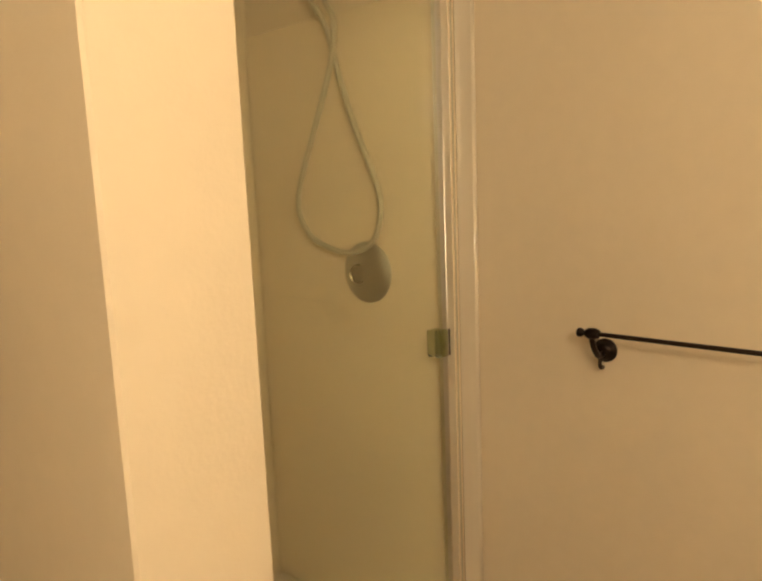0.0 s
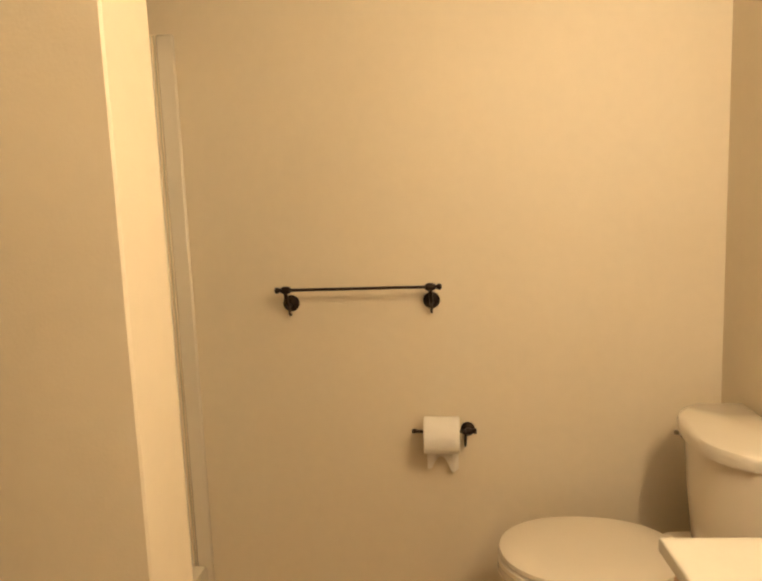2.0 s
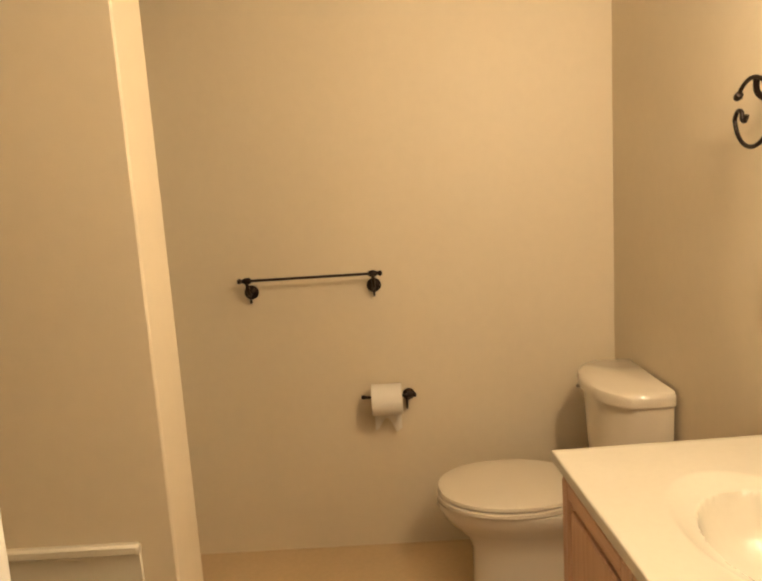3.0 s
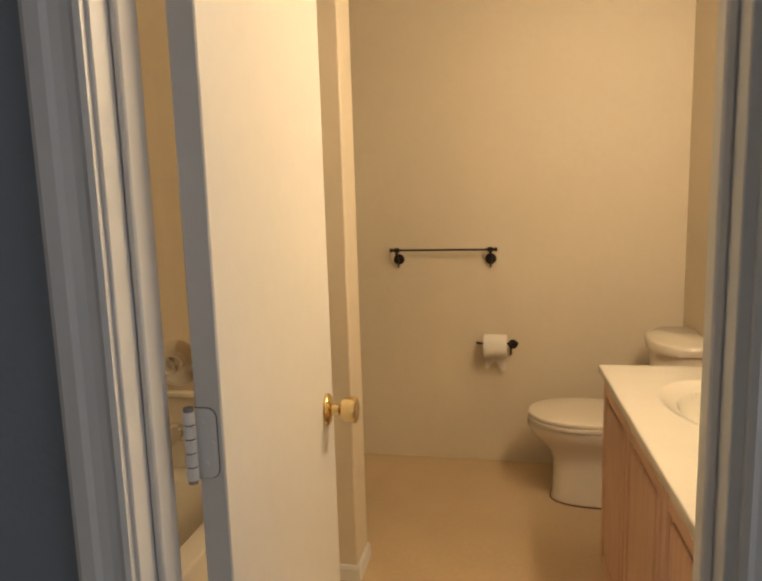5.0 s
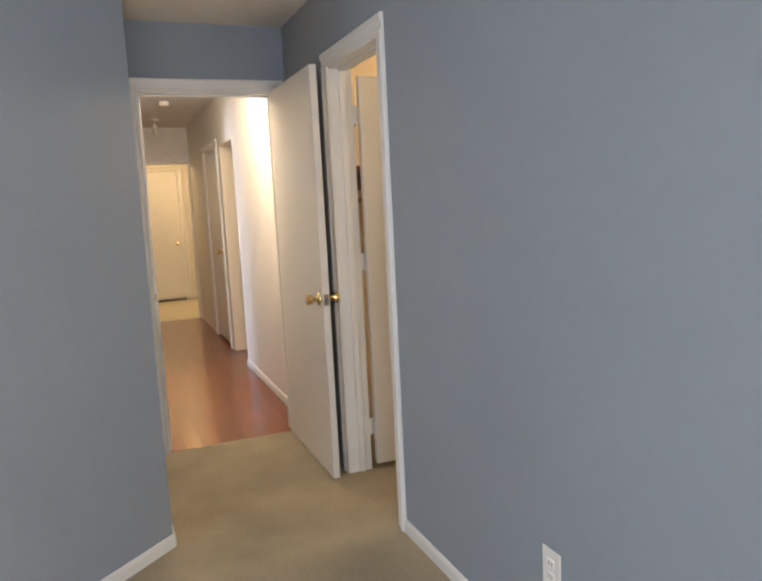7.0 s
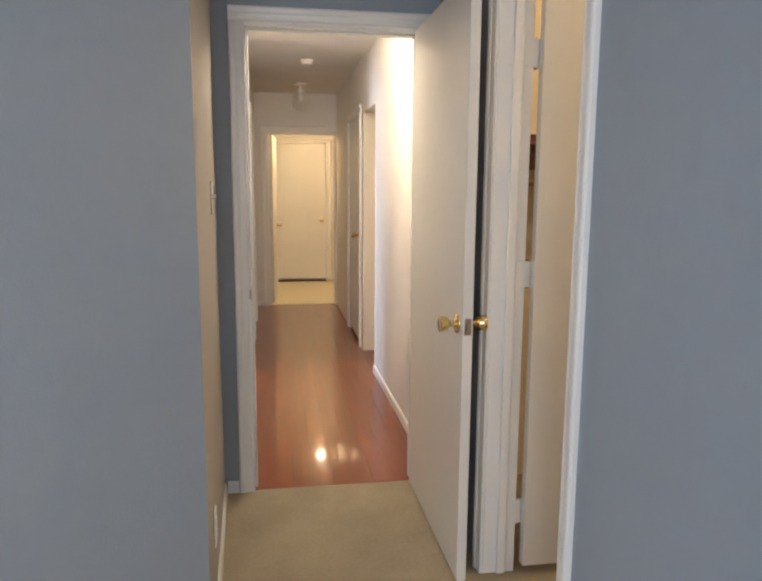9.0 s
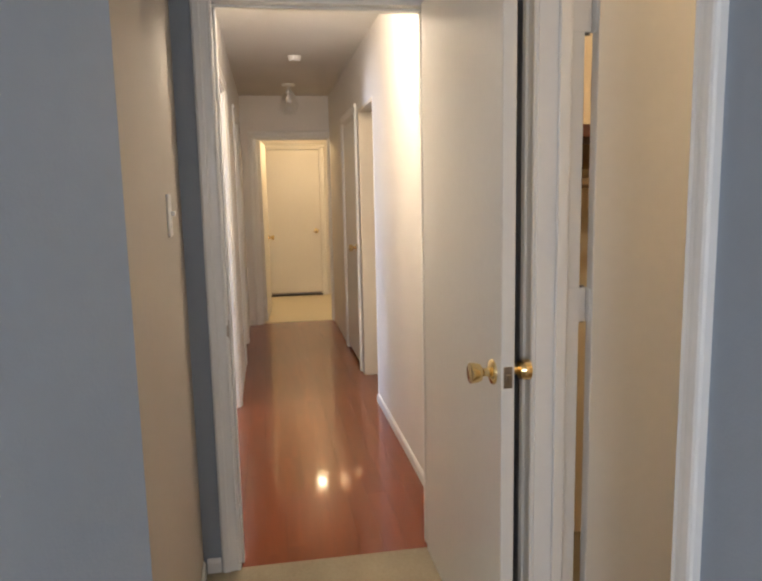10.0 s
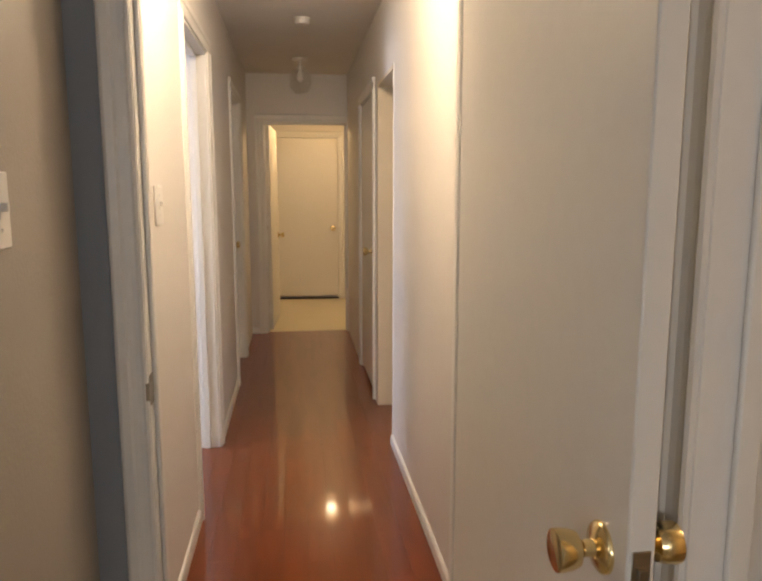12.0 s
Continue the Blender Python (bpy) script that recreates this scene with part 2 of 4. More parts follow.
def smooth_line(pts, steps=8):
    """Catmull-Rom through a few points."""
    pts = [Vector(p) for p in pts]
    ext = [2 * pts[0] - pts[1], *pts, 2 * pts[-1] - pts[-2]]
    out = []
    for i in range(1, len(ext) - 2):
        a, b, c, d = ext[i - 1:i + 3]
        for k in range(steps):
            t = k / steps
            out.append(0.5 * (2 * b + (c - a) * t + (2 * a - 5 * b + 4 * c - d) * t * t + (3 * b - a - 3 * c + d) * t ** 3))
    out.append(pts[-1])
    return out


def loft(bm, rings, seg=40):
    """rings: (cx, cy, z, rx, ry, power); superellipse sections joined and capped."""
    made = []
    for cx, cy, z, rx, ry, pw in rings:
        ring = []
        for k in range(seg):
            a = 2 * math.pi * k / seg
            c, s = math.cos(a), math.sin(a)
            ring.append(bm.verts.new((cx + rx * math.copysign(abs(c) ** (2 / pw), c), cy + ry * math.copysign(abs(s) ** (2 / pw), s), z)))
        made.append(ring)
    for a, b in zip(made, made[1:]):
        for k in range(seg):
            bm.faces.new((a[k], a[(k + 1) % seg], b[(k + 1) % seg], b[k]))
    bm.faces.new(made[0][::-1])
    bm.faces.new(made[-1])
    bmesh.ops.recalc_face_normals(bm, faces=bm.faces)
    return bm


def extrude_profile(bm, prof, origin, u, v, w, length):
    """prof: points (along u, along v); swept straight along w."""
    o, u, v, w = Vector(origin), Vector(u), Vector(v), Vector(w)
    a = [bm.verts.new(o + u * p + v * q) for p, q in prof]
    b = [bm.verts.new(o + u * p + v * q + w * length) for p, q in prof]
    n = len(prof)
    for k in range(n):
        bm.faces.new((a[k], a[(k + 1) % n], b[(k + 1) % n], b[k]))
    bm.faces.new(a[::-1])
    bm.faces.new(b)
    bmesh.ops.recalc_face_normals(bm, faces=bm.faces)
    return bm


def finish(name, bm, material, soft=False):
    me = bpy.data.meshes.new(name)
    bm.to_mesh(me)
    bm.free()
    me.materials.append(material)
    if soft:
        me.polygons.foreach_set("use_smooth", [True] * len(me.polygons))
        me.set_sharp_from_angle(angle=radians(42))
    return new(name, me)


def part(name, bm, material, parent, label="", soft=True):
    ob = finish(name, bm, material, soft)
    ob.parent = parent
    if label:
        ob["label"] = label
    return ob


def thing(name, label, category, place=(0, 0, 0), group="", kind=""):
    """An empty at the thing's base; parts are modelled in world metres and kept in place."""
    ob = new(name)
    ob.location = place
    ob.empty_display_size = 0.05
    return tagged(ob, label, category, group, kind)


def keep(ob):
    """Keep world-modelled parts where they are under an empty that stands elsewhere."""
    bpy.context.view_layer.update()
    for o in ob.children:
        o.matrix_parent_inverse = Matrix.Translation(ob.location).inverted()
    return ob


def setting(name, bm, material, label, category, soft=False):
    return tagged(finish(name, bm, material, soft), label, category, kind="structure")


# ---- the large structure ----
H = 2.40
CLOSET_S = -2.557
BED_N, BATH_S = -2.675, -2.585      # the two faces of the wall between bedroom and bathroom
MID = -2.63
NOOK_S, NOOK_W, HALL_R, HALL_L, HALL_END = -3.59, -3.632, -2.655, -3.575, -8.354
DOOR_X0, DOOR_X1, HALL_X = -3.515, -3.57, -3.63


def pierced(bm, a0, a1, b0, b1, z1, holes, place):
    """One connected wall from a0 to a1 with holes (from, to, sill, head); place(a, b, z) sets its axes."""
    cuts = sorted({a0, a1} | {h[0] for h in holes} | {h[1] for h in holes})
    levels = sorted({0.0, z1} | {h[2] for h in holes} | {h[3] for h in holes})
    na, nz = len(cuts) - 1, len(levels) - 1
    made = {}

    def vert(i, k, s):
        if (i, k, s) not in made:
            made[i, k, s] = bm.verts.new(place(cuts[i], (b0, b1)[s], levels[k]))
        return made[i, k, s]

    def solid(i, k):
        if not (0 <= i < na and 0 <= k < nz):
            return False
        a, z = (cuts[i] + cuts[i + 1]) / 2, (levels[k] + levels[k + 1]) / 2
        return not any(h[0] < a < h[1] and h[2] < z < h[3] for h in holes)

    for i in range(na):
        for k in range(nz):
            if not solid(i, k):
                continue
            ring = [(i, k), (i + 1, k), (i + 1, k + 1), (i, k + 1)]
            for s in (0, 1):
                bm.faces.new([vert(p, q, s) for p, q in ring])
            for (p, q), beside in zip(zip(ring, ring[1:] + ring[:1]), ((i, k - 1), (i + 1, k), (i, k + 1), (i - 1, k))):
                if not solid(*beside):
                    bm.faces.new((vert(*p, 0), vert(*q, 0), vert(*q, 1), vert(*p, 1)))
    bmesh.ops.recalc_face_normals(bm, faces=bm.faces)
    return bm


def pierced_x(bm, x0, x1, y0, y1, z1, holes):
    return pierced(bm, x0, x1, y0, y1, z1, holes, lambda a, b, z: (a, b, z))


def pierced_y(bm, y0, y1, x0, x1, z1, holes):
    return pierced(bm, y0, y1, x0, x1, z1, holes, lambda a, b, z: (b, a, z))


BATH_HOLE, CLOSET_HOLE = (0.15, 0.803, 0, 2.05), (-2.74, -2.09, 0, 2.04)
# bathroom
setting("wall_bath_north", boxes((-1.32, 1.47, 0, 0.12, 0, H)), BATH_PAINT, "tan painted bathroom wall with towel bar and paper holder", "wall")
setting("wall_bath_east", boxes((1.35, 1.47, BATH_S, 0, 0, H)), BATH_PAINT, "tan painted bathroom wall behind toilet and vanity", "wall")
setting("wall_bath_wing", boxes((-1.2, 0.025, -1.146, -0.983, 0, H), bevel=0.004), BATH_PAINT, "tan painted wing wall beside the shower", "wall")
setting("wall_bath_west", boxes((-1.32, -1.2, BATH_S, 0, 0, H)), BATH_PAINT, "tan painted bathroom side wall", "wall")
setting("wall_bath_south", pierced_x(bmesh.new(), -1.32, 1.47, MID, BATH_S, H, [BATH_HOLE]), BATH_PAINT, "tan painted bathroom wall with the doorway", "wall")
bath_floor = setting("floor_bath", boxes((-1.2, 1.35, MID, 0, -0.05, 0)), BATH_FLOOR, "warm tan sheet vinyl bathroom floor", "floor")
setting("ceiling_bath", boxes((-1.32, 1.47, MID, 0.12, H, H + 0.1)), CEIL_PAINT, "off-white bathroom ceiling", "ceiling")
# bedroom with its entry nook
setting("wall_bedroom_north", pierced_x(bmesh.new(), DOOR_X0, 3.2, BED_N, MID, H, [BATH_HOLE, CLOSET_HOLE]), BLUE_PAINT, "blue-grey painted bedroom wall with two doorways", "wall")
setting("wall_bedroom_hall_door", pierced_y(bmesh.new(), NOOK_W - 0.02, BED_N, DOOR_X1, DOOR_X0, H, [(-3.515, -2.745, 0, 2.045)]), BLUE_PAINT, "blue-grey bedroom wall around the hallway door", "wall")
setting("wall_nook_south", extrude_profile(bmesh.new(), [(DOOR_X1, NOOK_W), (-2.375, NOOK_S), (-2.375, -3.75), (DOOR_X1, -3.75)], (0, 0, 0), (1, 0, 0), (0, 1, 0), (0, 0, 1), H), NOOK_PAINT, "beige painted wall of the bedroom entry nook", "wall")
DIAG0, DIAG1 = Vector((-2.375, NOOK_S, 0)), Vector((-1.859, -4.183, 0))
DIAG = (DIAG1 - DIAG0).normalized()
DIAG_IN = Vector((-DIAG.y, DIAG.x, 0))
setting("wall_bedroom_diagonal", extrude_profile(bmesh.new(), [(0, 0), ((DIAG1 - DIAG0).length, 0), ((DIAG1 - DIAG0).length, -0.12), (0, -0.16)], DIAG0, DIAG, DIAG_IN, (0, 0, 1), H), BLUE_PAINT, "blue-grey diagonal wall beside the entry nook", "wall")
setting("wall_bedroom_west", boxes((-2.02, -1.859, -6.3, -4.183, 0, H)), BLUE_PAINT, "blue-grey painted bedroom wall facing the window", "wall")
setting("wall_bedroom_south", pierced_x(bmesh.new(), -2.02, 3.32, -6.42, -6.3, H, [(-1.4, 0.2, 0.85, 2.0)]), BLUE_PAINT, "blue-grey bedroom wall with an added, unseen second window", "wall")
setting("wall_bedroom_east", pierced_y(bmesh.new(), -6.3, MID, 3.2, 3.32, H, [(-4.95, -2.95, 0.85, 2.05)]), BLUE_PAINT, "blue-grey bedroom wall with the window", "wall")
setting("floor_bedroom", boxes((-3.522, 3.2, -6.3, MID, -0.05, 0)), CARPET, "beige cut-pile bedroom carpet", "carpet")
setting("ceiling_bedroom", boxes((DOOR_X1, 3.32, -6.42, MID, H, H + 0.1)), CEIL_PAINT, "off-white textured bedroom ceiling", "ceiling")
# closet behind its open door
setting("wall_closet_south", pierced_x(bmesh.new(), DOOR_X1, -1.32, MID, CLOSET_S, H, [CLOSET_HOLE]), CLOSET_PAINT, "tan closet wall around its doorway", "wall")
setting("wall_closet_north", boxes((DOOR_X1, -1.32, -1.2, -1.1, 0, H)), CLOSET_PAINT, "tan closet back wall", "wall")
setting("wall_closet_west", boxes((DOOR_X1 - 0.06, DOOR_X0, MID, -1.2, 0, H)), CLOSET_PAINT, "tan closet side wall", "wall")
setting("floor_closet", boxes((DOOR_X0, -1.32, MID, -1.2, -0.05, 0)), CARPET, "beige closet carpet", "carpet")
setting("ceiling_closet", boxes((DOOR_X1, -1.32, MID, -1.1, H, H + 0.1)), CEIL_PAINT, "off-white closet ceiling", "ceiling")
# hallway
R_HOLES = [(-6.09, -5.414, 0, 1.985), (-7.07, -6.25, 0, 1.985)]
L_HOLES = [(-5.50, -4.73, 0, 2.035), (-7.44, -6.68, 0, 2.035)]
setting("wall_hall_entry", pierced_y(bmesh.new(), HALL_L, HALL_R, HALL_X, DOOR_X1, H, [(-3.515, -2.745, 0, 2.045)]), HALL_PAINT, "off-white hallway wall above the bedroom door", "wall")
setting("wall_hall_right", pierced_x(bmesh.new(), HALL_END, DOOR_X1, HALL_R, HALL_R + 0.115, H, R_HOLES), HALL_PAINT, "off-white hallway wall with two doorways", "wall")
setting("wall_hall_left", pierced_x(bmesh.new(), HALL_END, DOOR_X1, HALL_L - 0.115, HALL_L, H, L_HOLES), HALL_PAINT, "off-white hallway wall with a light switch", "wall")
setting("wall_hall_end", pierced_y(bmesh.new(), -4.3, -1.8, HALL_END - 0.115, HALL_END, H, [(-3.446, -2.65, 0, 1.985)]), HALL_PAINT, "off-white end wall of the hallway", "wall")
hall_floor = setting("floor_hall", boxes((HALL_END - 0.06, -3.522, HALL_L - 0.115, HALL_R + 0.115, -0.06, -0.012)), DARK, "glossy cherry-red wood hallway floor", "floor")
setting("ceiling_hall", boxes((HALL_END - 0.115, DOOR_X1, -3.69, -2.54, H, H + 0.1)), CEIL_PAINT, "off-white hallway ceiling", "ceiling")
# the room past the hallway
setting("floor_far_room", boxes((-10.4, HALL_END - 0.06, -4.3, -1.8, -0.05, 0)), FAR_FLOOR, "pale cream vinyl floor past the hallway", "floor")
setting("wall_far_room_back", boxes((-10.52, -10.40, -4.3, -1.8, 0, H)), HALL_PAINT, "cream wall of the room past the hallway", "wall")
setting("wall_far_room_left", boxes((-10.52, HALL_END - 0.115, -4.42, -4.3, 0, H)), HALL_PAINT, "cream side wall of the far room", "wall")
setting("wall_far_room_right", boxes((-10.52, HALL_END - 0.115, -1.8, -1.68, 0, H)), HALL_PAINT, "cream side wall of the far room", "wall")
setting("ceiling_far_room", boxes((-10.52, HALL_END - 0.115, -4.42, -1.68, H, H + 0.1)), CEIL_PAINT, "off-white far room ceiling", "ceiling")
# rooms that the hallway's side doors shut off are closed by plain backs
setting("wall_side_room_right", boxes((-7.2, -5.3, HALL_R + 0.5, HALL_R + 0.6, 0, H), (-5.3, -5.2, HALL_R + 0.115, HALL_R + 0.6, 0, H), (-7.3, -7.2, HALL_R + 0.115, HALL_R + 0.6, 0, H), (-7.3, -5.2, HALL_R + 0.115, HALL_R + 0.6, H, H + 0.1), (-7.3, -5.2, HALL_R + 0.115, HALL_R + 0.6, -0.05, 0)), HALL_PAINT, "plain shaded wall behind a hallway door", "wall")
SIDE_N, SIDE_S = HALL_L - 0.115, -6.45
setting("wall_side_room_left", pierced_x(bmesh.new(), -7.7, -3.7, SIDE_S - 0.12, SIDE_S, H, [(-5.10, -4.20, 0.85, 2.05)]), HALL_PAINT, "off-white side room wall with a window", "wall")
setting("wall_side_room_left_ends", boxes((-3.82, -3.7, SIDE_S, SIDE_N - 0.06, 0, H), (-7.7, -7.6, SIDE_S, SIDE_N, 0, H)), HALL_PAINT, "off-white side room end walls", "wall")
setting("floor_side_room", boxes((-7.6, -3.82, SIDE_S, SIDE_N, -0.05, 0)), CARPET, "beige side room carpet", "carpet")
setting("ceiling_side_room", boxes((-7.7, -3.7, SIDE_S - 0.12, SIDE_N - 0.001, H, H + 0.1)), CEIL_PAINT, "off-white side room ceiling", "ceiling")

# baseboards
BASE = [(0, 0), (0.012, 0), (0.012, 0.040), (0.009, 0.048), (0.005, 0.053), (0, 0.054)]
LOWBASE = [(0, 0), (0.012, 0), (0.012, 0.045), (0.007, 0.056), (0, 0.058)]


def baseboard(name, prof, origin, out, along, length, label):
    bm = extrude_profile(bmesh.new(), prof, origin, out, (0, 0, 1), along, length)
    return setting(name, bm, WHITE_PAINT, label, "baseboard")


WB = "white painted wooden baseboard"
baseboard("baseboard_bedroom_north", BASE, (-2.045, BED_N, 0), (0, -1, 0), (1, 0, 0), 2.13, WB)
baseboard("baseboard_bedroom_north", BASE, (0.875, BED_N, 0), (0, -1, 0), (1, 0, 0), 2.3, WB)
NOOK_WAY = Vector((-2.375 - DOOR_X0, NOOK_S - NOOK_W, 0)).normalized()
baseboard("baseboard_nook", BASE, Vector((DOOR_X0, NOOK_W, 0)) + NOOK_WAY * 0.015, Vector((-NOOK_WAY.y, NOOK_WAY.x, 0)), NOOK_WAY, 1.125, WB)
baseboard("baseboard_nook_end", BASE, (DOOR_X0, NOOK_W + 0.016, 0), (1, 0, 0), (0, 1, 0), 0.050, WB)
baseboard("baseboard_diagonal", BASE, DIAG0, DIAG_IN, DIAG, (DIAG1 - DIAG0).length, WB)
baseboard("baseboard_bedroom_west", BASE, (-1.859, -6.3, 0), (1, 0, 0), (0, 1, 0), 2.107, WB)
baseboard("baseboard_wing", LOWBASE, (-0.265, -1.146, 0), (0, -1, 0), (1, 0, 0), 0.302, WB)
baseboard("baseboard_wing_end", LOWBASE, (0.025, -1.146, 0), (1, 0, 0), (0, 1, 0), 0.163, WB)
baseboard("baseboard_hall_right", BASE, (-5.414, HALL_R, 0), (0, -1, 0), (1, 0, 0), 1.78, WB)
baseboard("baseboard_hall_left", BASE, (-4.66, HALL_L, 0), (0, 1, 0), (1, 0, 0), 1.03, WB)
baseboard("baseboard_hall_left", BASE, (-6.61, HALL_L, 0), (0, 1, 0), (1, 0, 0), 1.10, WB)
baseboard("baseboard_hall_end", BASE, (HALL_END, HALL_L, 0), (1, 0, 0), (0, 1, 0), 0.066, WB)

# ---- doors ----
CASING = [(0, 0), (0, 0.008), (0.006, 0.011), (0.012, 0.009), (0.022, 0.0095), (0.034, 0.012), (0.040, 0.017), (0.056, 0.019), (0.062, 0.017), (0.065, 0.013), (0.065, 0)]


def knob_mesh(place, way, flip=1):
    """Rosette, neck and flared round knob."""
    prof = [(0, 0), (0.033, 0), (0.033, 0.003), (0.030, 0.007), (0.018, 0.010), (0.0115, 0.013), (0.0105, 0.026), (0.014, 0.030), (0.022, 0.034), (0.0255, 0.043), (0.027, 0.056), (0.0265, 0.062), (0.022, 0.064), (0.0, 0.0625)]
    return lathe(bmesh.new(), prof, axis_to(place, way), 28)


def hinge_mesh(z, px, py, leaf_dir, h=0.089):
    """Knuckled pin with a leaf let into the door's edge."""
    bm = bmesh.new()
    n = 5
    for k in range(n):
        a, b = z - h / 2 + h * k / n + 0.0010, z - h / 2 + h * (k + 1) / n - 0.0010
        lathe(bm, [(0.0064, a), (0.0074, a + 0.001), (0.0074, b - 0.001), (0.0064, b)], Matrix.Translation((px, py, 0)), 12)
    return bm


def hinge_pin_mesh(z, px, py, h=0.089):
    return lathe(bmesh.new(), [(0, z - h / 2 - 0.005), (0.006, z - h / 2 - 0.004), (0.006, z + h / 2 + 0.004), (0.0, z + h / 2 + 0.006)], Matrix.Translation((px, py, 0)), 12)


def rounded_plate(bm, x0, x1, ya, yb, za, zb, r=0.012):
    """Thin plate across x whose corners at ya are rounded."""
    ring = [(yb, za), (yb, zb)]
    for k in range(7):
        a = math.pi / 2 * k / 6
        ring.append((ya + r - r * math.sin(a), zb - r + r * math.cos(a)))
    for k in range(7):
        a = math.pi / 2 * k / 6
        ring.append((ya + r - r * math.cos(a), za + r - r * math.sin(a)))
    lo = [bm.verts.new((x0, y, z)) for y, z in ring]
    hi = [bm.verts.new((x1, y, z)) for y, z in ring]
    n = len(ring)
    made = [bm.faces.new(lo), bm.faces.new(hi)] + [bm.faces.new((lo[k], lo[(k + 1) % n], hi[(k + 1) % n], hi[k])) for k in range(n)]
    bmesh.ops.recalc_face_normals(bm, faces=made)
    return bm


def door(name, label, m, w, h, t, side="L", back=True, angle=0.0, pin=(0, 0), leaf_w=None, leaf_h=None, hinges=True, knob_z=0.93, front_casing=True, back_casing=True, gap=0.012, reveal=0.012, casing_h=None, leaf_label="flush white painted door leaf", knob_material=None, leaf=True, hinge_side_reveal=None, stop_at=None, frame_paint=None, stops=True):
    """A framed door. Local x runs along the opening, y from the near face (0) to the far face (t)."""
    d = thing(name, label, "door", m.translation, kind="structure")
    d.matrix_world = m
    lw, lh = leaf_w or w - 0.006, leaf_h or h - 0.008 - gap
    fp = frame_paint or WHITE_PAINT
    part("jamb", boxes((-0.02, 0, 0, t, 0, h + 0.02), bevel=0.0015), fp, d)
    part("jamb", boxes((w, w + 0.02, 0, t, 0, h + 0.02), bevel=0.0015), fp, d)
    part("head_jamb", boxes((0, w, 0, t, h, h + 0.02), bevel=0.0015), fp, d)
    sa, sb = (t - 0.037 - 0.032, t - 0.037) if back else (0.037, 0.069)
    sa, sb = stop_at or (sa, sb)
    if stops:
        part("stop", boxes((0, 0.011, sa, sb, 0, h - 0.011), bevel=0.003), WHITE_PAINT, d)
        part("stop", boxes((w - 0.011, w, sa, sb, 0, h - 0.011), bevel=0.003), WHITE_PAINT, d)
        part("stop", boxes((0, w, sa, sb, h - 0.011, h), bevel=0.003), WHITE_PAINT, d)
    for on, yy, out in ((front_casing, 0, -1), (back_casing, t, 1)):
        if not on:
            continue
        r = reveal
        rl = r if hinge_side_reveal is None else hinge_side_reveal
        part("casing", extrude_profile(bmesh.new(), CASING, (-rl, yy, 0), (-1, 0, 0), (0, out, 0), (0, 0, 1), h + r), WHITE_PAINT, d, soft=False)
        part("casing", extrude_profile(bmesh.new(), CASING, (w + r, yy, 0), (1, 0, 0), (0, out, 0), (0, 0, 1), h + r), WHITE_PAINT, d, soft=False)
        part("casing", extrude_profile(bmesh.new(), CASING, (-rl - 0.065, yy, h + r), (0, 0, 1), (0, out, 0), (1, 0, 0), w + r + rl + 0.13), WHITE_PAINT, d, soft=False)
    if not leaf:
        return d
    sx = 1 if side == "L" else -1
    turn = angle * sx * (1 if back else -1)
    x0, x1 = sorted((0.003 * sx, (0.003 + lw) * sx))
    y0, y1 = (-0.035, 0) if back else (0, 0.035)
    lf = part("leaf", boxes((x0, x1, y0, y1, gap, gap + lh), bevel=0.0025), DOOR_PAINT, d, leaf_label)
    lf.matrix_local = Matrix.Translation((pin[0], pin[1], 0)) @ pose(0, 0, 0, 0, 0, turn)
    kx = (0.003 + lw - 0.062) * sx
    km = knob_material or BRASS
    part("door_knob", knob_mesh((kx, y1, knob_z), (0, 1, 0)), km, lf, "round brass door knob")
    part("door_knob", knob_mesh((kx, y0, knob_z), (0, -1, 0)), km, lf, "round brass door knob")
    ex = (0.003 + lw) * sx
    part("latch", boxes((ex - 0.001 * sx, ex + 0.0015 * sx, y0 + 0.006, y1 - 0.006, knob_z - 0.028, knob_z + 0.028), (ex, ex + 0.009 * sx, y0 + 0.012, y1 - 0.012, knob_z - 0.008, knob_z + 0.008), bevel=0.0006), LATCH, lf, "dull steel latch plate")
    if hinges:
        py = y1 if back else y0
        for hz in (gap + 0.20, gap + lh * 0.54, gap + lh - 0.18):
            hb = hinge_mesh(hz, -0.0075 * sx, py + (0.003 if back else -0.003), sx)
            plate = sorted((0.0005 * sx, 0.0031 * sx))
            rounded_plate(hb, plate[0], plate[1], y0 + 0.008, y1, hz - 0.0445, hz + 0.0445, 0.012)
            for q in (-0.026, 0, 0.026):
                lathe(hb, [(0.0035, 0), (0.0035, 0.0008), (0, 0.0012)], axis_to((0.0005 * sx, (y0 + y1) / 2 + (0.006 if q else -0.004), hz + q), (-sx, 0, 0)), 10)
            # slightly larger dark plate draws the shaded groove round the hinge
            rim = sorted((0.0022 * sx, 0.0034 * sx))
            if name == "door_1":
                part("hinge_groove_shade", rounded_plate(bmesh.new(), rim[0], rim[1], y0 + 0.0064, y1 - 0.0005, hz - 0.0459, hz + 0.0459, 0.0135), HINGE_LINE, lf, "dark line for the shaded groove round the hinge")
            part("hinge", hb, WHITE_PAINT, lf, "white painted butt hinge", soft=False)
            # dark pin colour puts shade into the gaps between knuckles
            part("hinge_pin", hinge_pin_mesh(hz, -0.0075 * sx, py + (0.003 if back else -0.003)), HINGE_LINE, lf, "worn hinge pin, dark for the shaded knuckle gaps")
    return d


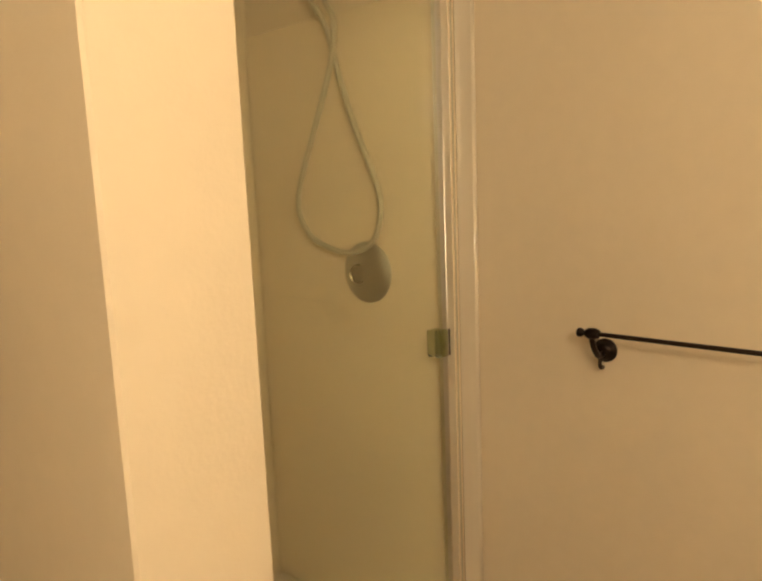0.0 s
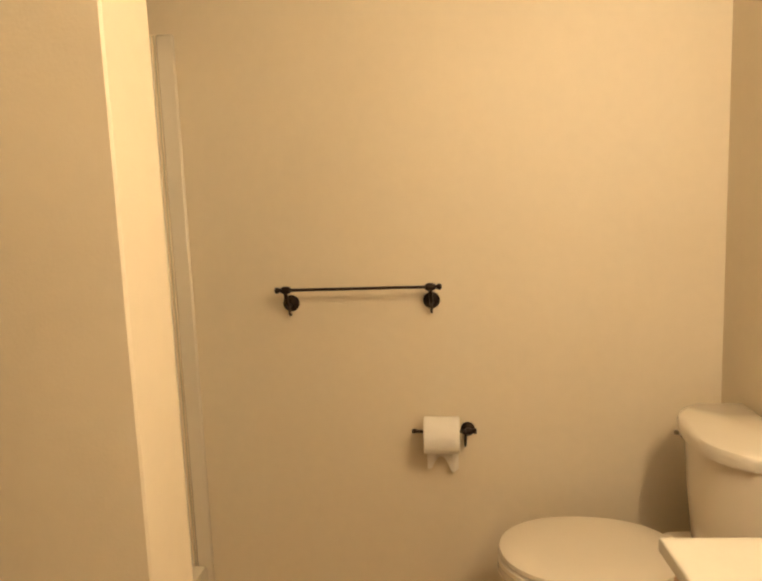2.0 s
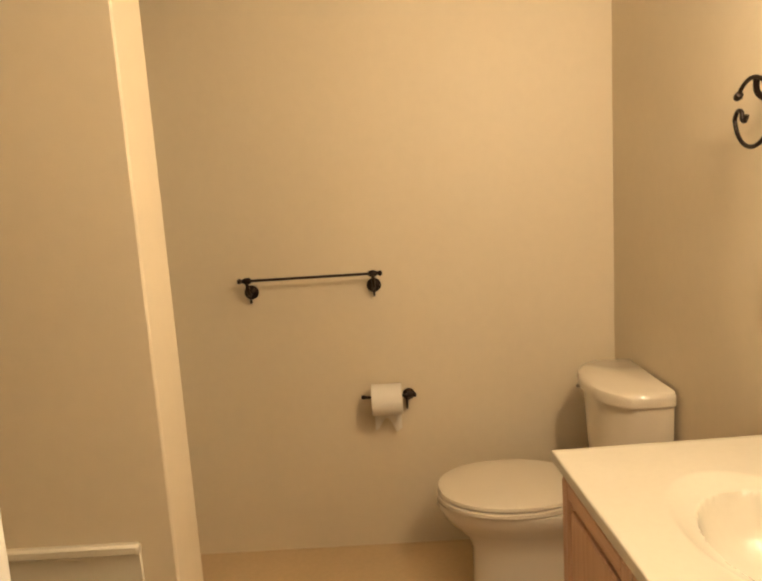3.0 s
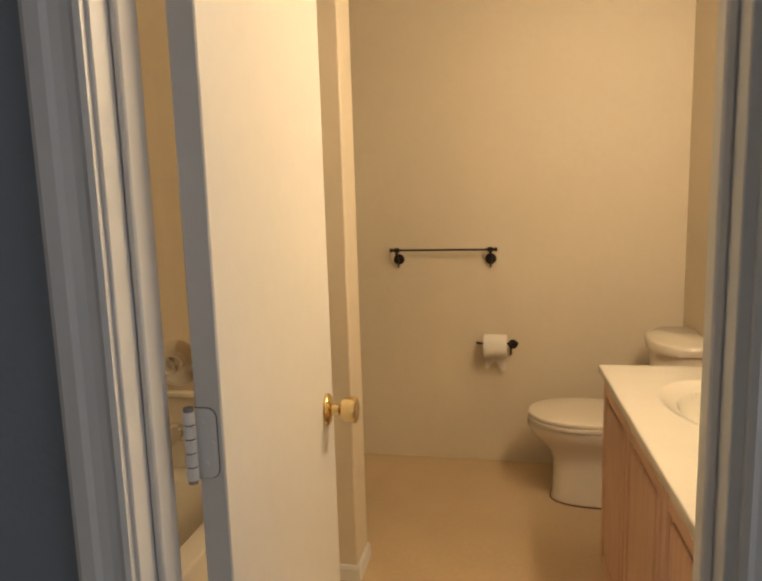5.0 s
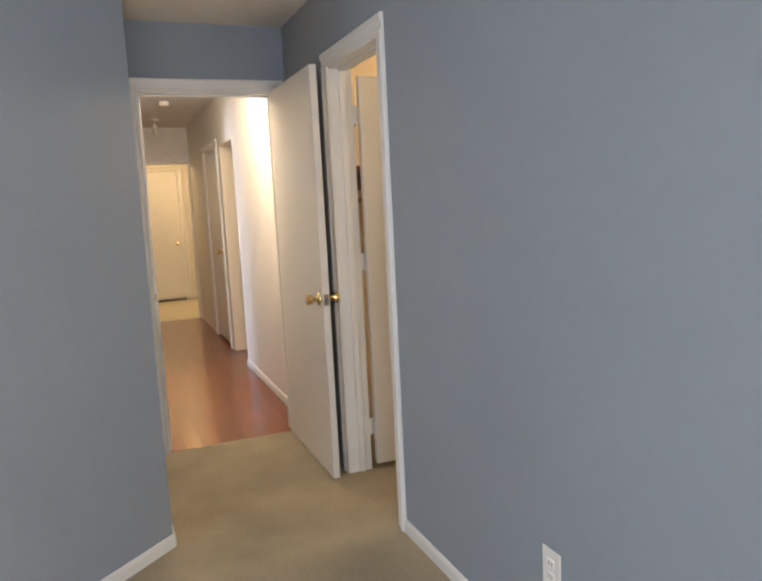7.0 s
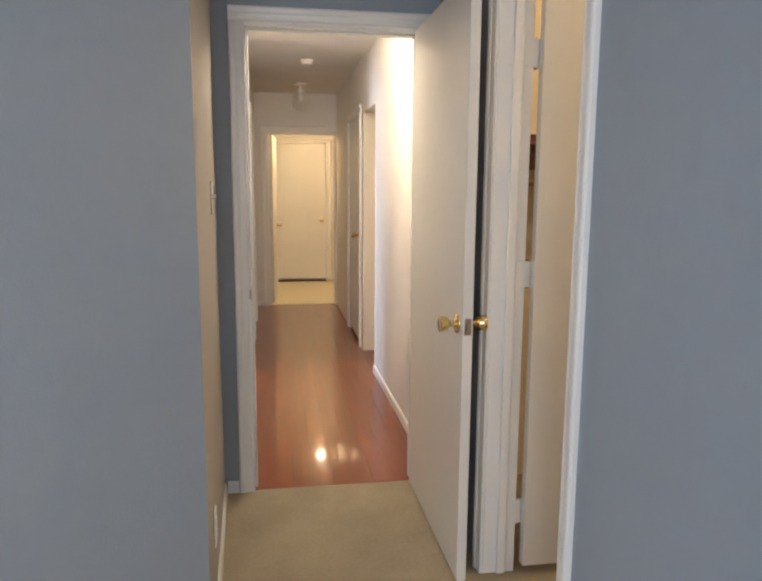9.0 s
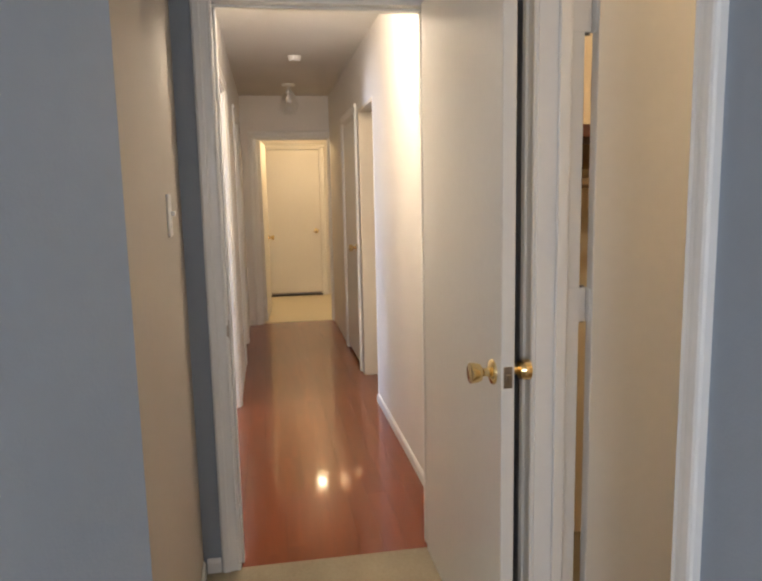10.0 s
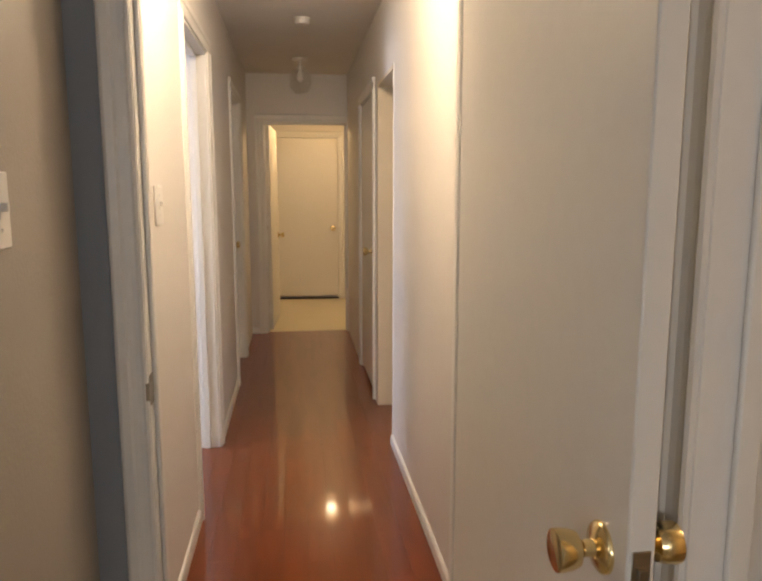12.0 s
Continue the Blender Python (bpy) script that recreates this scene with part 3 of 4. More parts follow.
T0 = Matrix.Translation
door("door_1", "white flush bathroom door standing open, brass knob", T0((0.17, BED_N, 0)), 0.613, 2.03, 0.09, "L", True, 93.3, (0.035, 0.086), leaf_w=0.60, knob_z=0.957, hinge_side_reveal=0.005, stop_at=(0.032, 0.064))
closet_door = door("door_2", "white flush closet door standing open into the closet", T0((-2.72, BED_N, 0)), 0.61, 2.02, 0.118, "L", True, 90.0, (-0.012, 0.139), leaf_w=0.60, leaf_h=1.955, gap=0.03, knob_z=0.93, back_casing=False, hinge_side_reveal=0.003)
for hz in (0.23, 1.0857, 1.805):
    part("hinge", boxes((-0.004, 0.0015, 0.075, 0.123, hz - 0.0445, hz + 0.0445), (-0.014, -0.003, 0.115, 0.136, hz - 0.0445, hz + 0.0445), bevel=0.0008), WHITE_PAINT, closet_door, "white painted butt hinge")
hall_m = T0((DOOR_X0, -3.495, 0)) @ pose(0, 0, 0, 0, 0, 90)
hd = door("door_3", "white flush bedroom door standing open to the hallway", hall_m, 0.73, 2.025, 0.115, "R", False, 90.0, (0.744, -0.022), leaf_w=0.824, leaf_h=2.015, gap=0.012, knob_z=0.921, back_casing=True, hinge_side_reveal=0.002)
part("strike_plate", boxes((-0.0005, 0.002, 0.002, 0.036, 0.875, 0.945), (-0.006, 0.002, -0.0105, 0.003, 0.89, 0.93), bevel=0.0005), LATCH, hd, "dull metal strike plate")
# hallway side doors
# tan frame paint stands in for warm light on a cream frame
door("door_4", "white recessed hallway door, closed", T0((-6.07, HALL_R, 0)), 0.636, 1.965, 0.115, "L", True, 0.0, (0.0, 0.152), front_casing=False, back_casing=False, frame_paint=BATH_PAINT, stops=False, hinges=False)
door("door_5", "white hallway closet door, closed, with brass knob", T0((-7.05, HALL_R, 0)), 0.78, 1.965, 0.115, "L", False, 0.0, (0, 0), gap=0.035, hinges=False, knob_z=0.96, back_casing=False)
left_m = T0((-4.75, HALL_L, 0)) @ pose(0, 0, 0, 0, 0, 180)
door("door_6", "white hallway door standing ajar in its frame", left_m, 0.73, 2.015, 0.115, "L", True, 78.0, (0, 0.115), back_casing=False)
left_m2 = T0((-6.70, HALL_L, 0)) @ pose(0, 0, 0, 0, 0, 180)
door("door_7", "white hallway door, closed", left_m2, 0.72, 2.015, 0.115, "L", True, 0.0, (0, 0.115), back_casing=False, hinges=False)
end_m = T0((HALL_END, -3.428, 0)) @ pose(0, 0, 0, 0, 0, 90)
end_door = door("door_8", "cream doorway with its door standing open", end_m, 0.76, 1.965, 0.115, "L", True, 86.0, (0.012, 0.117), leaf_w=0.74, knob_z=0.885)
for hz in (0.25, 1.02, 1.75):
    part("hinge", boxes((0.0, 0.0035, 0.074, 0.113, hz - 0.0445, hz + 0.0445), (-0.001, 0.012, 0.110, 0.122, hz - 0.0445, hz + 0.0445), bevel=0.0008), LATCH, end_door, "dull metal butt hinge")
far_m = T0((-10.34, -3.42, 0)) @ pose(0, 0, 0, 0, 0, 90)
door("door_9", "cream closed door of the far room, gap beneath", far_m, 0.80, 1.98, 0.06, "L", False, 0.0, (0, 0), gap=0.04, hinges=False, knob_z=0.886, back_casing=False)
# added dark strip draws the shade in the gap under the far door
setting("threshold", boxes((-10.395, -10.33, -3.42, -2.62, 0.0, 0.012)), DARK, "dark strip for the shaded gap under the far door", "threshold")
# hall corner trims at the recessed doorway
setting("trim_hall_recess", boxes((-5.416, -5.41, HALL_R - 0.003, HALL_R + 0.1, 0, 1.985)), WHITE_PAINT, "white edge of a recessed doorway", "trim")

# bedroom window, beside the camera's way
win = thing("window_1", "white framed unseen bedroom window with clear panes", "window", (3.26, -3.95, 0.85), kind="structure")
for row in ((3.22, 3.30, -4.95, -2.95, 0.85, 0.90), (3.22, 3.30, -4.95, -2.95, 2.0, 2.05), (3.22, 3.30, -4.95, -4.90, 0.90, 2.0), (3.22, 3.30, -3.00, -2.95, 0.90, 2.0), (3.22, 3.30, -3.97, -3.93, 0.90, 2.0)):
    part("window_frame", boxes(row, bevel=0.004), WHITE_PAINT, win)
for y0, y1 in ((-4.90, -3.97), (-3.93, -3.00)):
    pane = part("pane", boxes((3.262, 3.266, y0, y1, 0.90, 2.0)), CLEAR, win)
    pane.visible_shadow = False
part("window_sill", boxes((3.12, 3.22, -5.02, -2.88, 0.82, 0.85), bevel=0.005), WHITE_PAINT, win)
keep(win)
# unseen south window, added to go with the evening-out lamp
win = thing("added_window_2", "white framed unseen bedroom window with clear panes", "window", (-0.6, -6.36, 0.85), kind="structure")
for row in ((-1.4, 0.2, -6.40, -6.32, 0.85, 0.90), (-1.4, 0.2, -6.40, -6.32, 1.95, 2.0), (-1.4, -1.35, -6.40, -6.32, 0.90, 1.95), (0.15, 0.2, -6.40, -6.32, 0.90, 1.95), (-0.62, -0.58, -6.40, -6.32, 0.90, 1.95)):
    part("window_frame", boxes(row, bevel=0.004), WHITE_PAINT, win)
for x0, x1 in ((-1.35, -0.62), (-0.58, 0.15)):
    pane = part("pane", boxes((x0, x1, -6.366, -6.362, 0.90, 1.95)), CLEAR, win)
    pane.visible_shadow = False
part("window_sill", boxes((-1.46, 0.26, -6.32, -6.22, 0.82, 0.85), bevel=0.005), WHITE_PAINT, win)
keep(win)

win = thing("window_3", "white framed side room window with clear panes", "window", (-4.65, SIDE_S - 0.06, 0.85), kind="structure")
for row in ((-5.10, -4.20, -6.55, -6.47, 0.85, 0.90), (-5.10, -4.20, -6.55, -6.47, 2.0, 2.05), (-5.10, -5.05, -6.55, -6.47, 0.90, 2.0), (-4.25, -4.20, -6.55, -6.47, 0.90, 2.0), (-4.67, -4.63, -6.55, -6.47, 0.90, 2.0)):
    part("window_frame", boxes(row, bevel=0.004), WHITE_PAINT, win)
for x0, x1 in ((-5.05, -4.67), (-4.63, -4.25)):
    pane = part("pane", boxes((x0, x1, -6.512, -6.508, 0.90, 2.0)), CLEAR, win)
    pane.visible_shadow = False
keep(win)


# ---- bathroom things ----
def flange(bm, place, way, r=0.026):
    return lathe(bm, [(0, 0), (r, 0), (r, 0.003), (r * 0.86, 0.007), (r * 0.72, 0.010), (r * 0.66, 0.013), (r * 0.45, 0.016), (0.0, 0.0165)], axis_to(place, way), 24)


def towel_bar():
    b = thing("towel_bar", "dark oil-rubbed bronze towel bar on the tan wall", "towel bar", (0.2285, 0, 1.04))
    for x, s in ((0.0, -1), (0.457, 1)):
        bm = flange(bmesh.new(), (x, 0, 1.04), (0, -1, 0), 0.027)
        part("flange", bm, BRONZE, b)
        bm = bmesh.new()
        tube(bm, smooth_line([(x, -0.012, 1.036), (x, -0.036, 1.034), (x, -0.058, 1.052), (x, -0.072, 1.076), (x, -0.074, 1.092)], 6), 0.0065, 10)
        tube(bm, smooth_line([(x, -0.014, 1.036), (x, -0.030, 1.020), (x, -0.026, 1.006), (x, -0.014, 1.004)], 5), 0.0045, 8)
        part("post", bm, BRONZE, b)
        bm = lathe(bmesh.new(), [(0, -0.018), (0.009, -0.016), (0.0125, -0.008), (0.0125, 0.006), (0.009, 0.013), (0.006, 0.016), (0.0065, 0.019), (0.010, 0.024), (0.010, 0.030), (0.006, 0.034), (0, 0.035)], axis_to((x, -0.074, 1.092), (s, 0, 0)), 18)
        part("finial", bm, BRONZE, b)
    part("bar", tube(bmesh.new(), [(0, -0.074, 1.092), (0.457, -0.074, 1.092)], 0.005, 12), BRONZE, b)
    return keep(b)


def paper_holder():
    b = thing("toilet_paper_holder", "dark bronze paper holder with ball end", "paper holder", (0.575, 0, 0.62))
    part("flange", flange(bmesh.new(), (0.563, 0, 0.612), (0, -1, 0), 0.0235), BRONZE, b)
    bm = tube(bmesh.new(), smooth_line([(0.563, -0.012, 0.612), (0.563, -0.04, 0.617), (0.563, -0.07, 0.632), (0.563, -0.085, 0.634)], 5), 0.0065, 10)
    tube(bm, smooth_line([(0.556, -0.014, 0.616), (0.554, -0.03, 0.596), (0.554, -0.024, 0.563), (0.555, -0.012, 0.582)], 5), 0.0042, 8)
    part("post", bm, BRONZE, b)
    part("finial", lathe(bmesh.new(), [(0, -0.014), (0.010, -0.010), (0.010, 0.008), (0.006, 0.012), (0.009, 0.018), (0.009, 0.023), (0, 0.026)], axis_to((0.565, -0.085, 0.634), (1, 0, 0)), 16), BRONZE, b)
    bm = tube(bmesh.new(), smooth_line([(0.562, -0.085, 0.634), (0.50, -0.085, 0.634), (0.42, -0.085, 0.633), (0.394, -0.085, 0.635)], 6), 0.0055, 10)
    lathe(bm, [(0, -0.009), (0.006, -0.007), (0.0085, 0), (0.006, 0.007), (0, 0.009)], axis_to((0.394, -0.085, 0.635), (1, 0, 0)), 14)
    part("arm", bm, BRONZE, b)
    return keep(b)


def paper_roll():
    r = thing("toilet_paper_roll", "white toilet paper roll with torn hanging sheet", "toilet paper", (0.48, -0.085, 0.62))
    m = axis_to((0.424, -0.085, 0.622), (1, 0, 0))
    prof = [(0.019, 0), (0.055, 0.0), (0.0575, 0.002), (0.0575, 0.110), (0.055, 0.112), (0.019, 0.112), (0.019, 0.0)]
    bm = bmesh.new()
    seg = 40
    rings = []
    for rr, h in prof:
        rings.append([bm.verts.new(m @ Vector((rr * math.cos(2 * math.pi * k / seg), rr * math.sin(2 * math.pi * k / seg), h))) for k in range(seg)])
    for a, b in zip(rings, rings[1:]):
        for k in range(seg):
            bm.faces.new((a[k], b[k], b[(k + 1) % seg], a[(k + 1) % seg]))
    bmesh.ops.recalc_face_normals(bm, faces=bm.faces)
    part("roll", bm, PAPER, r)
    # the loose sheet hangs at the back and ends in a torn edge
    bm = bmesh.new()
    nx, nz = 16, 14
    grid = []
    for i in range(nx + 1):
        u = i / nx
        low = 0.488 + 0.010 * math.sin(u * 7.0) + 0.042 * max(0.0, math.sin(math.pi * (u - 0.12) / 0.62))
        col = []
        for j in range(nz + 1):
            v = j / nz
            z = 0.622 + (low - 0.622) * v
            y = -0.033 - 0.008 * math.sin(v * 2.2) + 0.007 * math.sin(u * 9 + v * 3) * v
            x = 0.430 + 0.100 * u + 0.006 * v * math.sin(u * 3)
            col.append((bm.verts.new((x, y, z)), bm.verts.new((x, y + 0.0012, z))))
        grid.append(col)
    for i in range(nx):
        for j in range(nz):
            for s in (0, 1):
                bm.faces.new((grid[i][j][s], grid[i + 1][j][s], grid[i + 1][j + 1][s], grid[i][j + 1][s]))
    for i in range(nx):
        bm.faces.new((grid[i][nz][0], grid[i + 1][nz][0], grid[i + 1][nz][1], grid[i][nz][1]))
    bmesh.ops.recalc_face_normals(bm, faces=bm.faces)
    part("hanging_sheet", bm, PAPER, r, "torn white sheet")
    return keep(r)


def toilet():
    cy = -0.40
    t = thing("toilet", "white two-piece toilet with closed lid", "toilet", (1.0, cy, 0))
    rings = [(0.99, cy, 0.0, 0.255, 0.105, 2.6), (0.99, cy, 0.015, 0.258, 0.108, 2.6), (0.99, cy, 0.04, 0.250, 0.101, 2.7), (0.988, cy, 0.15, 0.246, 0.098, 2.7), (0.986, cy, 0.195, 0.246, 0.098, 2.6), (0.975, cy, 0.235, 0.253, 0.108, 2.5), (0.957, cy, 0.268, 0.270, 0.130, 2.3), (0.941, cy, 0.305, 0.290, 0.160, 2.2), (0.93, cy, 0.345, 0.300, 0.180, 2.2), (0.93, cy, 0.362, 0.298, 0.179, 2.2)]
    part("base_seal", loft(bmesh.new(), [(0.99, cy, 0.0, 0.259, 0.109, 2.6), (0.99, cy, 0.006, 0.259, 0.109, 2.6)], 48), RED_WOOD, t, "dark dirty seal line")
    part("bowl", loft(bmesh.new(), rings, 56), PORCELAIN, t)
    part("shelf", loft(bmesh.new(), [(1.21, cy, 0.20, 0.12, 0.11, 4), (1.21, cy, 0.34, 0.125, 0.15, 4), (1.21, cy, 0.372, 0.125, 0.16, 4)], 40), PORCELAIN, t)
    part("seat", loft(bmesh.new(), [(0.875, cy, 0.364, 0.238, 0.182, 2.15), (0.875, cy, 0.368, 0.243, 0.187, 2.15), (0.875, cy, 0.380, 0.243, 0.187, 2.15), (0.875, cy, 0.384, 0.238, 0.182, 2.15)], 56), SEAT_PLASTIC, t)
    part("lid", loft(bmesh.new(), [(0.878, cy, 0.387, 0.238, 0.182, 2.15), (0.878, cy, 0.392, 0.243, 0.187, 2.15), (0.878, cy, 0.402, 0.241, 0.185, 2.15), (0.878, cy, 0.408, 0.226, 0.170, 2.15), (0.880, cy, 0.411, 0.13, 0.10, 2.1)], 56), SEAT_PLASTIC, t)
    for dy in (-0.07, 0.07):
        part("seat_hinge", boxes((1.085, 1.125, cy + dy - 0.022, cy + dy + 0.022, 0.366, 0.400), bevel=0.008), SEAT_PLASTIC, t)
    # tank bows outwards at the front
    def bowed(z, front, half, back=1.338):
        pts = []
        n = 14
        for k in range(n + 1):
            s = -1 + 2 * k / n
            pts.append((front + 0.055 * s * s * s * s + 0.028 * s * s, cy + half * s, z))
        pts += [(back, cy + half * 0.985, z), (back, cy - half * 0.985, z)]
        return pts
    def stack(levels):
        bm = bmesh.new()
        rs = [[bm.verts.new(p) for p in bowed(*l)] for l in levels]
        n = len(rs[0])
        for a, b in zip(rs, rs[1:]):
            for k in range(n):
                bm.faces.new((a[k], a[(k + 1) % n], b[(k + 1) % n], b[k]))
        bm.faces.new(rs[0][::-1])
        bm.faces.new(rs[-1])
        bmesh.ops.recalc_face_normals(bm, faces=bm.faces)
        return bm
    part("tank", stack([(0.372, 1.175, 0.165), (0.40, 1.160, 0.178), (0.55, 1.148, 0.188), (0.700, 1.140, 0.193)]), PORCELAIN, t)
    part("tank_lid", stack([(0.700, 1.138, 0.194), (0.704, 1.125, 0.203), (0.728, 1.122, 0.206), (0.740, 1.126, 0.203), (0.748, 1.140, 0.192)]), PORCELAIN, t)
    bm = lathe(bmesh.new(), [(0, 0), (0.013, 0), (0.013, 0.008), (0.007, 0.012), (0.007, 0.02), (0, 0.02)], axis_to((1.185, cy + 0.193, 0.655), (0, 1, 0)), 16)
    box(bm, 1.160, 1.19, cy + 0.205, cy + 0.214, 0.648, 0.662, bevel=0.003)
    # dark metal colour stands for dark reflections in a chrome lever
    part("flush_lever", bm, LATCH, t, "small flush lever, coloured dark like chrome reflecting dark")
    for dy in (-0.085, 0.085):
        part("bolt_cap", lathe(bmesh.new(), [(0.014, 0), (0.014, 0.008), (0.008, 0.016), (0, 0.018)], T0((1.08, cy + dy * 1.15, 0.0)), 14), PORCELAIN, t)
    keep(t)
    t.location.y += 0.035
    return t


VX0, VX1, VY0, VY1, VZ = 0.852, 1.348, -2.26, -1.049, 0.798


def vanity():
    v = thing("bathroom_vanity", "pickled oak vanity cabinet with raised panel doors", "cabinet", (1.1, (VY0 + VY1) / 2, 0))
    fx = VX0 + 0.035
    part("side_panel", boxes((fx + 0.02, VX1, VY1 - 0.034, VY1 - 0.018, 0.09, VZ - 0.022), (fx + 0.075, VX1, VY1 - 0.034, VY1 - 0.018, 0, 0.09)), OAK, v)
    part("side_panel", boxes((fx + 0.02, VX1, VY0 + 0.02, VY0 + 0.036, 0, VZ - 0.022)), OAK, v)
    part("bottom_panel", boxes((fx + 0.02, VX1, VY0 + 0.036, VY1 - 0.034, 0.09, 0.105)), OAK_Y, v)
    part("toe_kick", boxes((fx + 0.075, fx + 0.09, VY0 + 0.036, VY1 - 0.034, 0, 0.09)), OAK_Y, v)
    # top rail and stiles use the darkened oak so the door gaps look shaded
    part("face_rail", boxes((fx, fx + 0.02, VY0 + 0.02, VY1 - 0.018, VZ - 0.075, VZ - 0.022)), OAK_EDGE, v)
    part("face_rail", boxes((fx, fx + 0.02, VY0 + 0.02, VY1 - 0.018, 0.09, 0.135)), OAK_Y, v)
    ys = [VY1 - 0.018, VY1 - 0.40, VY1 - 0.80, VY0 + 0.02]
    for y in ys:
        part("face_stile", boxes((fx + 0.006, fx + 0.0195, max(y - 0.02, VY0 + 0.02), min(y + 0.02, VY1 - 0.018), 0.135, VZ - 0.075)), OAK_EDGE, v)
    for a, b in zip(ys, ys[1:]):
        y1, y0 = a - 0.005, b + 0.005
        z0, z1 = 0.115, VZ - 0.050
        d = part("cabinet_door", boxes((fx - 0.004, fx - 0.0005, y0 - 0.002, y1 + 0.002, z0 - 0.002, z1 + 0.002)), OAK_EDGE, v)
        for sa, sb in ((y0, y0 + 0.040), (y1 - 0.040, y1)):
            part("stile", boxes((fx - 0.020, fx - 0.001, sa, sb, z0, z1), bevel=0.005), OAK, d)
        for ra, rb in ((z1 - 0.040, z1), (z0, z0 + 0.040)):
            part("rail", boxes((fx - 0.0198, fx - 0.001, y0 + 0.040, y1 - 0.040, ra, rb), bevel=0.005), OAK_Y, d)
        bm = bmesh.new()
        pz0, pz1, py0, py1 = z0 + 0.036, z1 - 0.036, y0 + 0.036, y1 - 0.036
        box(bm, fx - 0.010, fx - 0.002, py0, py1, pz0, pz1)
        box(bm, fx - 0.019, fx - 0.009, py0 + 0.018, py1 - 0.018, pz0 + 0.018, pz1 - 0.018, bevel=0.008)
        part("raised_panel", bm, OAK, d)
    return keep(v)


def countertop():
    c = thing("vanity_countertop", "cream cultured marble countertop with moulded oval basin", "countertop", (1.1, (VY0 + VY1) / 2, VZ - 0.022))
    bm = bmesh.new()
    nx, ny = 90, 170
    bx, by, rx, ry = 1.115, -1.445, 0.155, 0.232
    def height(x, y):
        e = math.sqrt(((x - bx) / rx) ** 2 + ((y - by) / ry) ** 2)
        w = math.sqrt(((x - bx - 0.016) / (rx * 0.84)) ** 2 + ((y - by + 0.026) / (ry * 0.84)) ** 2)
        z = VZ
        if e < 1.0:
            z -= 0.020 * (1 - e ** 5) ** 1.3
        if w < 1.0:
            z -= 0.105 * (1 - w ** 4) ** 0.85
        edge = min(x - VX0, y - VY0, VY1 - y)
        if edge < 0.005:
            z -= 0.005 - math.sqrt(max(0.005 ** 2 - (0.005 - edge) ** 2, 0))
        return z
    def spread(a, b, n):
        vals = [a + (b - a) * k / n for k in range(n + 1)]
        return vals
    xs = sorted(set([VX0, VX0 + 0.001, VX0 + 0.0025, VX0 + 0.005] + spread(VX0 + 0.02, VX1, nx)))
    ys = sorted(set([VY0, VY0 + 0.001, VY0 + 0.0025, VY0 + 0.005] + spread(VY0 + 0.02, VY1 - 0.02, ny) + [VY1 - 0.005, VY1 - 0.0025, VY1 - 0.001, VY1]))
    g = [[bm.verts.new((x, y, height(x, y))) for y in ys] for x in xs]
    for i in range(len(xs) - 1):
        for j in range(len(ys) - 1):
            bm.faces.new((g[i][j], g[i + 1][j], g[i + 1][j + 1], g[i][j + 1]))
    rim = [g[i][0] for i in range(len(xs))] + [g[-1][j] for j in range(1, len(ys))] + [g[i][-1] for i in range(len(xs) - 2, -1, -1)] + [g[0][j] for j in range(len(ys) - 2, 0, -1)]
    low = [bm.verts.new((v.co.x, v.co.y, VZ - 0.024)) for v in rim]
    n = len(rim)
    for k in range(n):
        bm.faces.new((rim[k], low[k], low[(k + 1) % n], rim[(k + 1) % n]))
    bmesh.ops.recalc_face_normals(bm, faces=bm.faces)
    part("top", bm, MARBLE, c)
    part("backsplash", boxes((VX1 - 0.022, VX1, VY0, VY1, VZ - 0.002, VZ + 0.092), bevel=0.005), MARBLE, c)
    part("drain", lathe(bmesh.new(), [(0.021, 0), (0.023, 0.003), (0.012, 0.004), (0.011, 0.001), (0, 0.001)], T0((bx + 0.018, by - 0.03, VZ - 0.121)), 20), CHROME, c)
    return keep(c)


